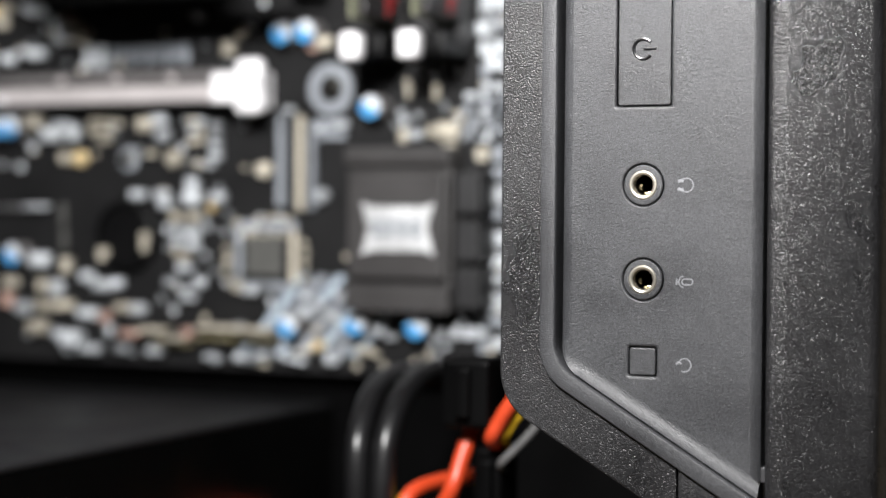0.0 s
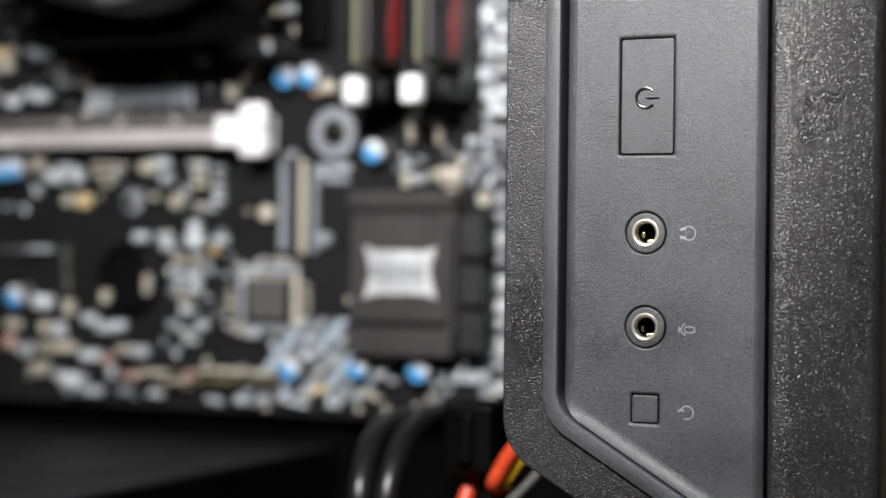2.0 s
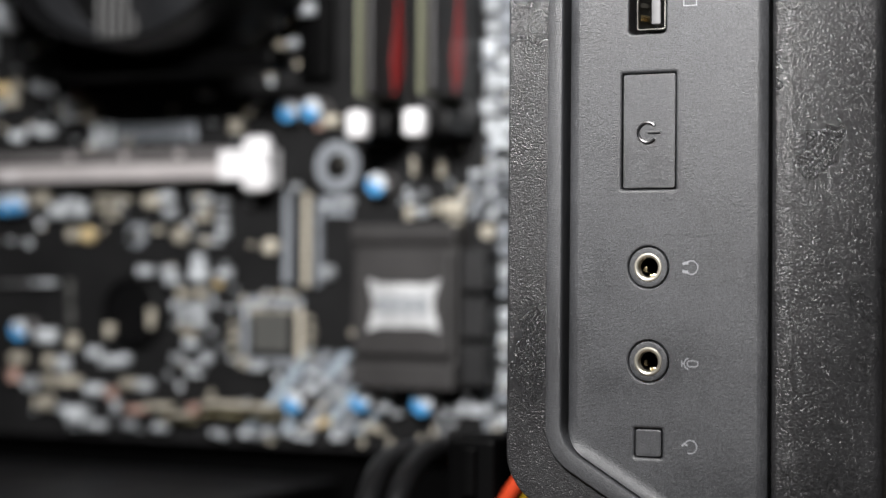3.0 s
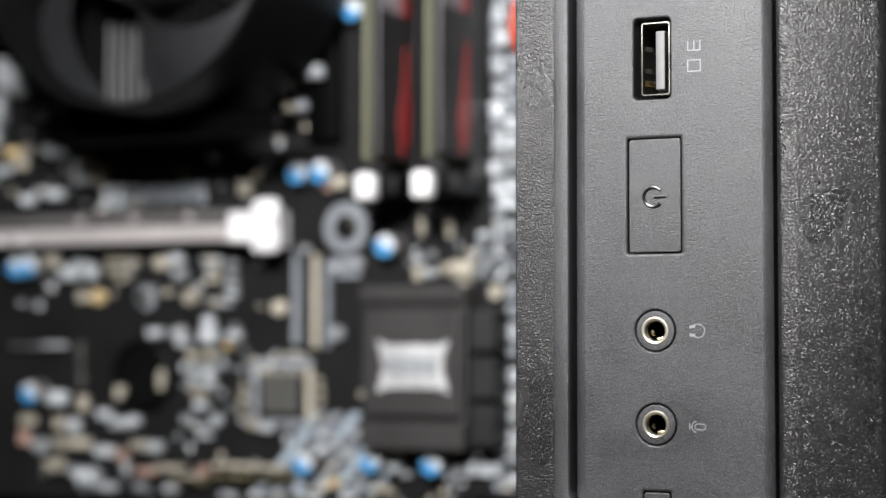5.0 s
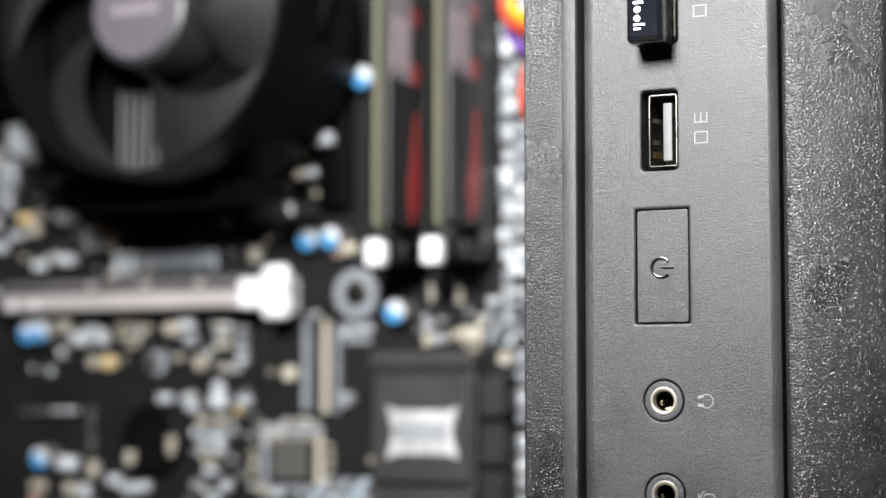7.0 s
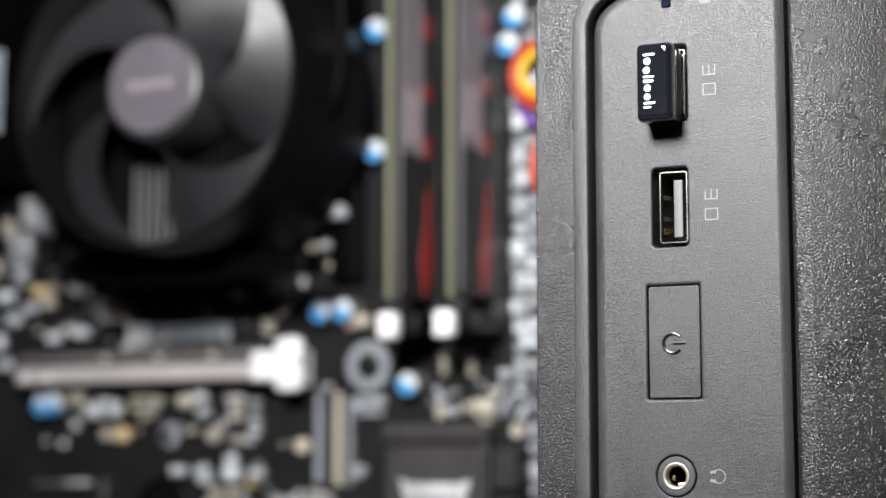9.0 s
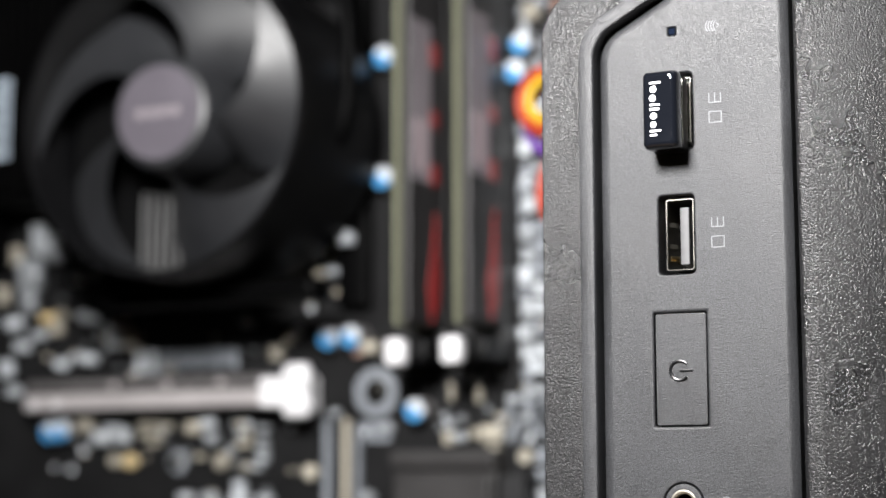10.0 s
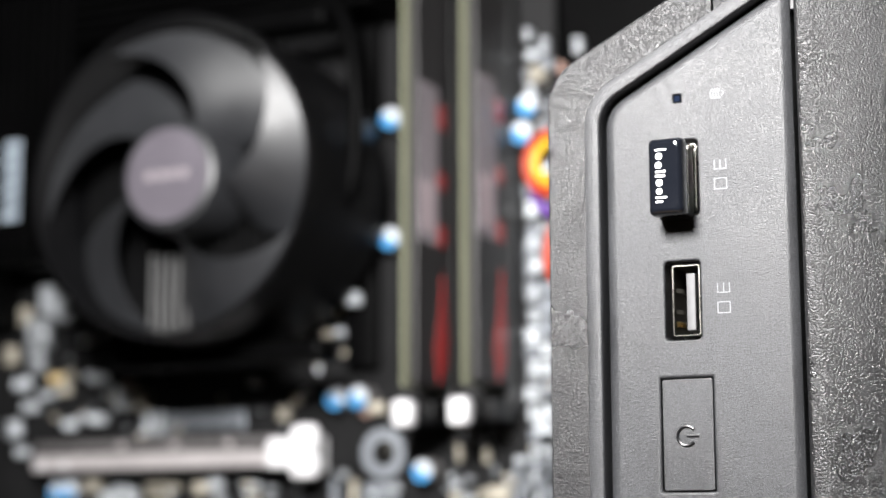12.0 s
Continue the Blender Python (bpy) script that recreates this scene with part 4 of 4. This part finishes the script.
smd(-112.6, 306.1, 1.8, 4.3, 2.0, M_BEIGE)
smd(-118.2, 299.3, 2.1, 2.0, 2.0, M_SILVER)
smd(-96.5, 307.6, 2.4, 2.6, 3.0, M_SILVER)
smd(-101.6, 304.5, 2.8, 2.3, 3.0, M_PALE)
smd(-97.7, 299.8, 2.4, 3.2, 2.0, M_SILVER)
smd(-95.7, 321.9, 2.8, 6.4, 2.0, M_SILVER)
smd(-95.2, 313.9, 2.8, 4.2, 3.0, M_PALE)
smd(-96.8, 328.3, 3.1, 4.0, 2.0, M_SILVER)
smd(-140.1, 258.5, 2.6, 1.7, 2.0, M_BEIGE)
smd(-136.2, 277.5, 1.5, 5.0, 1.0, M_SILVER)
smd(-150.7, 295.7, 3.4, 2.4, 2.0, M_SILVER)
smd(-143.2, 296.9, 4.8, 2.4, 2.0, M_SILVER)
smd(-160.2, 301.6, 2.7, 2.1, 2.0, M_SILVER)
smd(-161.3, 324.2, 2.7, 2.4, 2.0, M_BEIGE)
smd(-147.9, 321.1, 4.1, 3.4, 4.0, M_BEIGE)
smd(-152.2, 319.6, 2.2, 1.7, 3.0, M_PINK)
smd(-121.0, 306.6, 1.1, 4.2, 3.0, M_BEIGE)
smd(-131.5, 315.8, 2.2, 1.7, 3.0, M_PINK)
smd(-267.4, 359.0, 4.0, 7.0, 8.0, M_PALE)
smd(-264.9, 355.3, 3.4, 3.6, 6.0, M_PALE)
smd(-274.4, 350.4, 5.2, 9.8, 4.0, M_SILVER)
smd(-277.1, 341.1, 6.5, 7.9, 3.0, M_SILVER)
smd(-268.6, 335.1, 4.3, 3.2, 3.0, M_BRASS)
smd(-282.6, 333.8, 5.9, 4.0, 3.0, M_SILVER)
smd(-278.8, 326.1, 5.3, 3.5, 3.0, M_PALE)
smd(-288.2, 368.3, 3.0, 11.8, 5.0, M_SILVER)
smd(-282.6, 356.7, 4.6, 6.0, 3.0, M_BEIGE)
smd(-287.9, 343.6, 5.0, 5.9, 3.0, M_BEIGE)
smd(-265.0, 331.2, 3.3, 3.1, 3.0, M_BEIGE)
smd(-272.0, 329.6, 4.3, 2.8, 3.0, M_SILVER)
smd(-285.5, 318.9, 5.4, 5.5, 3.0, M_SILVER)
smd(-281.6, 311.2, 4.4, 3.1, 3.0, M_PALE)
smd(-154.9, 353.9, 5.9, 3.5, 10.0, M_PALE)
smd(-162.6, 351.7, 2.0, 2.6, 8.0, M_BRASS)
smd(-159.3, 344.3, 2.8, 2.2, 6.0, M_SILVER)
smd(-164.8, 344.4, 2.0, 2.2, 5.0, M_BEIGE)
smd(-153.2, 364.9, 3.1, 2.3, 3.0, M_SILVER)
smd(-93.1, 416.7, 4.2, 4.6, 9.0, M_BEIGE)
smd(-86.2, 418.3, 1.7, 3.6, 6.0, M_PINK)
smd(-81.3, 424.8, 2.4, 4.8, 5.0, M_SILVER)
smd(-92.0, 426.1, 2.5, 4.8, 5.0, M_SILVER)
smd(-97.3, 430.3, 1.7, 3.4, 5.0, M_SILVER)
smd(-96.2, 360.8, 3.5, 4.6, 3.0, M_PALE)
smd(-97.2, 352.5, 3.9, 4.3, 3.0, M_SILVER)
smd(-96.5, 345.9, 3.1, 3.5, 3.0, M_PALE)
smd(-97.8, 339.4, 3.5, 4.1, 3.0, M_SILVER)
smd(-96.7, 331.1, 3.5, 3.8, 3.0, M_PALE)
smd(-97.1, 367.5, 3.2, 3.6, 3.0, M_SILVER)
smd(-118.2, 325.4, 1.8, 2.0, 3.0, M_BEIGE)
smd(-169.4, 336.2, 2.4, 2.2, 2.0, M_BEIGE)
smd(-159.5, 338.4, 2.0, 1.9, 2.0, M_BEIGE)
smd(-256.5, 347.6, 3.7, 2.9, 3.0, M_SILVER)

smd(-273.0, 362.0, 4.6, 8.5, 4.0, M_PALE)
smd(-278.5, 349.0, 5.0, 13.0, 3.0, M_SILVER)


rng = random.Random(7)
for mat, count in ((M_SILVER, 80), (M_BEIGE, 50), (M_PALE, 45)):
    bm = bmesh.new()
    for _ in range(count):
        spot = rng.choice(((-265, -175, 284, 301), (-265, -150, 226, 246), (-205, -180, 248, 284), (-180, -155, 244, 272), (-150, -100, 226, 243), (-128, -98, 288, 312), (-280, -245, 318, 350), (-260, -160, 314, 334), (-97, -92, 226, 420)))
        x, z = rng.uniform(spot[0], spot[1]), rng.uniform(spot[2], spot[3])
        if math.hypot(x + 216, z - 264) < 12 or (-137 < x < -103 and 243 < z < 291):
            continue
        w, h = rng.choice(((1.6, 0.9), (0.9, 1.6), (2.2, 1.2), (1.2, 2.4), (1.1, 1.1)))
        box(x - w / 2, x + w / 2, YB - rng.uniform(0.6, 1.4), YB - 0.01, z - h / 2, z + h / 2, 0.0, bm)
    solo("soldered_scatter", bm, mat, (-180, YB, 226), "scatter of tiny soldered parts on the black motherboard", "soldered parts", kind="stuff")

# ---- cables ----
def cable(points, r, mat, label, name="cable"):
    return solo(name, tube(points, r, 12, 6), mat, points[0], label, "cable", "power cables in the case")


cable([(-87.5, 62, 14), (-87.5, 62, 120), (-87, 62, 200), (-88, 66, 222), (-94, 95, 231), (-100, 150, 224), (-100, 168, 210)], 2.9, M_CABLE, "thick glossy black cable rising from the power supply")
cable([(-80.5, 62, 14), (-80.5, 62, 120), (-80.8, 62, 200), (-81, 68, 224), (-86, 100, 232), (-92, 150, 224), (-92, 168, 210)], 2.9, M_CABLE, "thick glossy black cable beside another in the case")
# plug shapes added to end the wires where they go into the dark
plug = thing("added_plug", (-60, 66, 226), "black plug shape added where the orange wires are lost in the dark", "plug")
part("plug_body", box(-65.5, -54, 60, 73, 223.5, 239, 1.2), M_TRAY, plug)
part("plug_latch", box(-61.5, -58, 58.2, 59.98, 226, 237, 0.5), M_TRAY, plug)
plug = thing("added_plug", (-59, 68, 203), "black plug shape added where an orange wire comes out of the dark", "plug")
part("plug_body", box(-60.2, -53.2, 66, 77, 203, 219, 1.2), M_TRAY, plug)
part("plug_latch", box(-58.5, -55, 64.2, 65.98, 205, 216, 0.5), M_TRAY, plug)
cable([(-90, 62, 150), (-82, 62, 180), (-74, 62, 197), (-68.5, 62, 203), (-65.2, 62, 206.2), (-62.8, 62, 211.0), (-62.2, 65, 216.5), (-60.8, 70, 225)], 1.9, M_ORANGE, "orange insulated power wire running up into a black plug")
cable([(-82, 64, 150), (-77, 63, 185), (-75.6, 62, 199), (-75.2, 62.5, 205.5), (-73.6, 68, 208.6), (-69.5, 80, 209.5), (-64, 94, 210)], 1.8, M_ORANGE, "orange insulated power wire bent back into the case")
cable([(-86, 66, 150), (-80, 66, 185), (-77.4, 63, 199), (-77.0, 63.5, 205.3), (-75.6, 69, 208.4), (-71, 80, 209.5)], 0.8, M_YELLOW, "yellow insulated power wire bent back beside an orange one")
cable([(-55.2, 72, 218.5), (-54.2, 63, 221.3), (-52, 62, 225.2), (-48.2, 62, 230.8), (-38, 64, 243.5), (-15, 66, 258)], 1.75, M_ORANGE, "orange insulated power wire close behind the bezel")
cable([(-54.5, 72, 218.5), (-52.2, 65.5, 221.6), (-50, 64.8, 224.8), (-47.4, 64.6, 228.3), (-37.8, 66, 241), (-12, 67, 254)], 1.1, M_YELLOW, "yellow insulated power wire close behind the bezel")
cable([(-55, 74, 212), (-52.8, 65, 215.4), (-48.5, 64, 219.7), (-44.9, 64, 223.5), (-36, 65, 234), (-12, 67, 248)], 0.95, M_SLEEVE, "grey insulated power wire close behind the bezel")
for r, mat, word in ((8.8, M_ORANGE, "orange"), (5.9, M_YELLOW, "yellow"), (9.2, M_PURPLE, "purple")):
    ring = [(-78.3 + r * math.cos(radians(a)), 130 + (8 if r > 9 else 0.3 * r), (380.0 if r > 9 else 384.5) + r * math.sin(radians(a))) for a in range(60, 331, 30)]
    cable([(-55, 140, ring[0][2] + 4)] + ring + [(-60, 145, ring[-1][2] - 4)], 1.45, mat, word + " insulated wire bent into a loop above the board")
cable([(-60, 140, 371), (-74, 134, 369.5), (-79.5, 132, 364), (-79.8, 132, 354), (-73, 138, 347), (-55, 150, 342)], 1.8, M_ORANGE, "orange insulated wire bent down beside the board")
# two wires out of view, placed for their glow on the shroud side plate
cable([(-55, 160, 120), (-100, 160, 174), (-118, 161, 182), (-134, 161, 178), (-143, 160, 150)], 2.2, M_ORANGE, "unseen orange wire placed to reflect in the shroud side plate")
cable([(-55, 155, 112), (-100, 155, 168), (-118, 156, 177), (-134, 156, 173), (-142, 155, 145)], 1.8, M_YELLOW, "unseen yellow wire placed to reflect in the shroud side plate")
cable([(-150, 130, 441), (-143.5, 129, 433), (-139.5, 128, 418), (-138.5, 128, 400), (-140, 128, 384), (-146, 130, 374), (-156, 134, 368)], 2.2, M_TRAY, "black fan cable curving beside the processor cooler", "fan_cable")
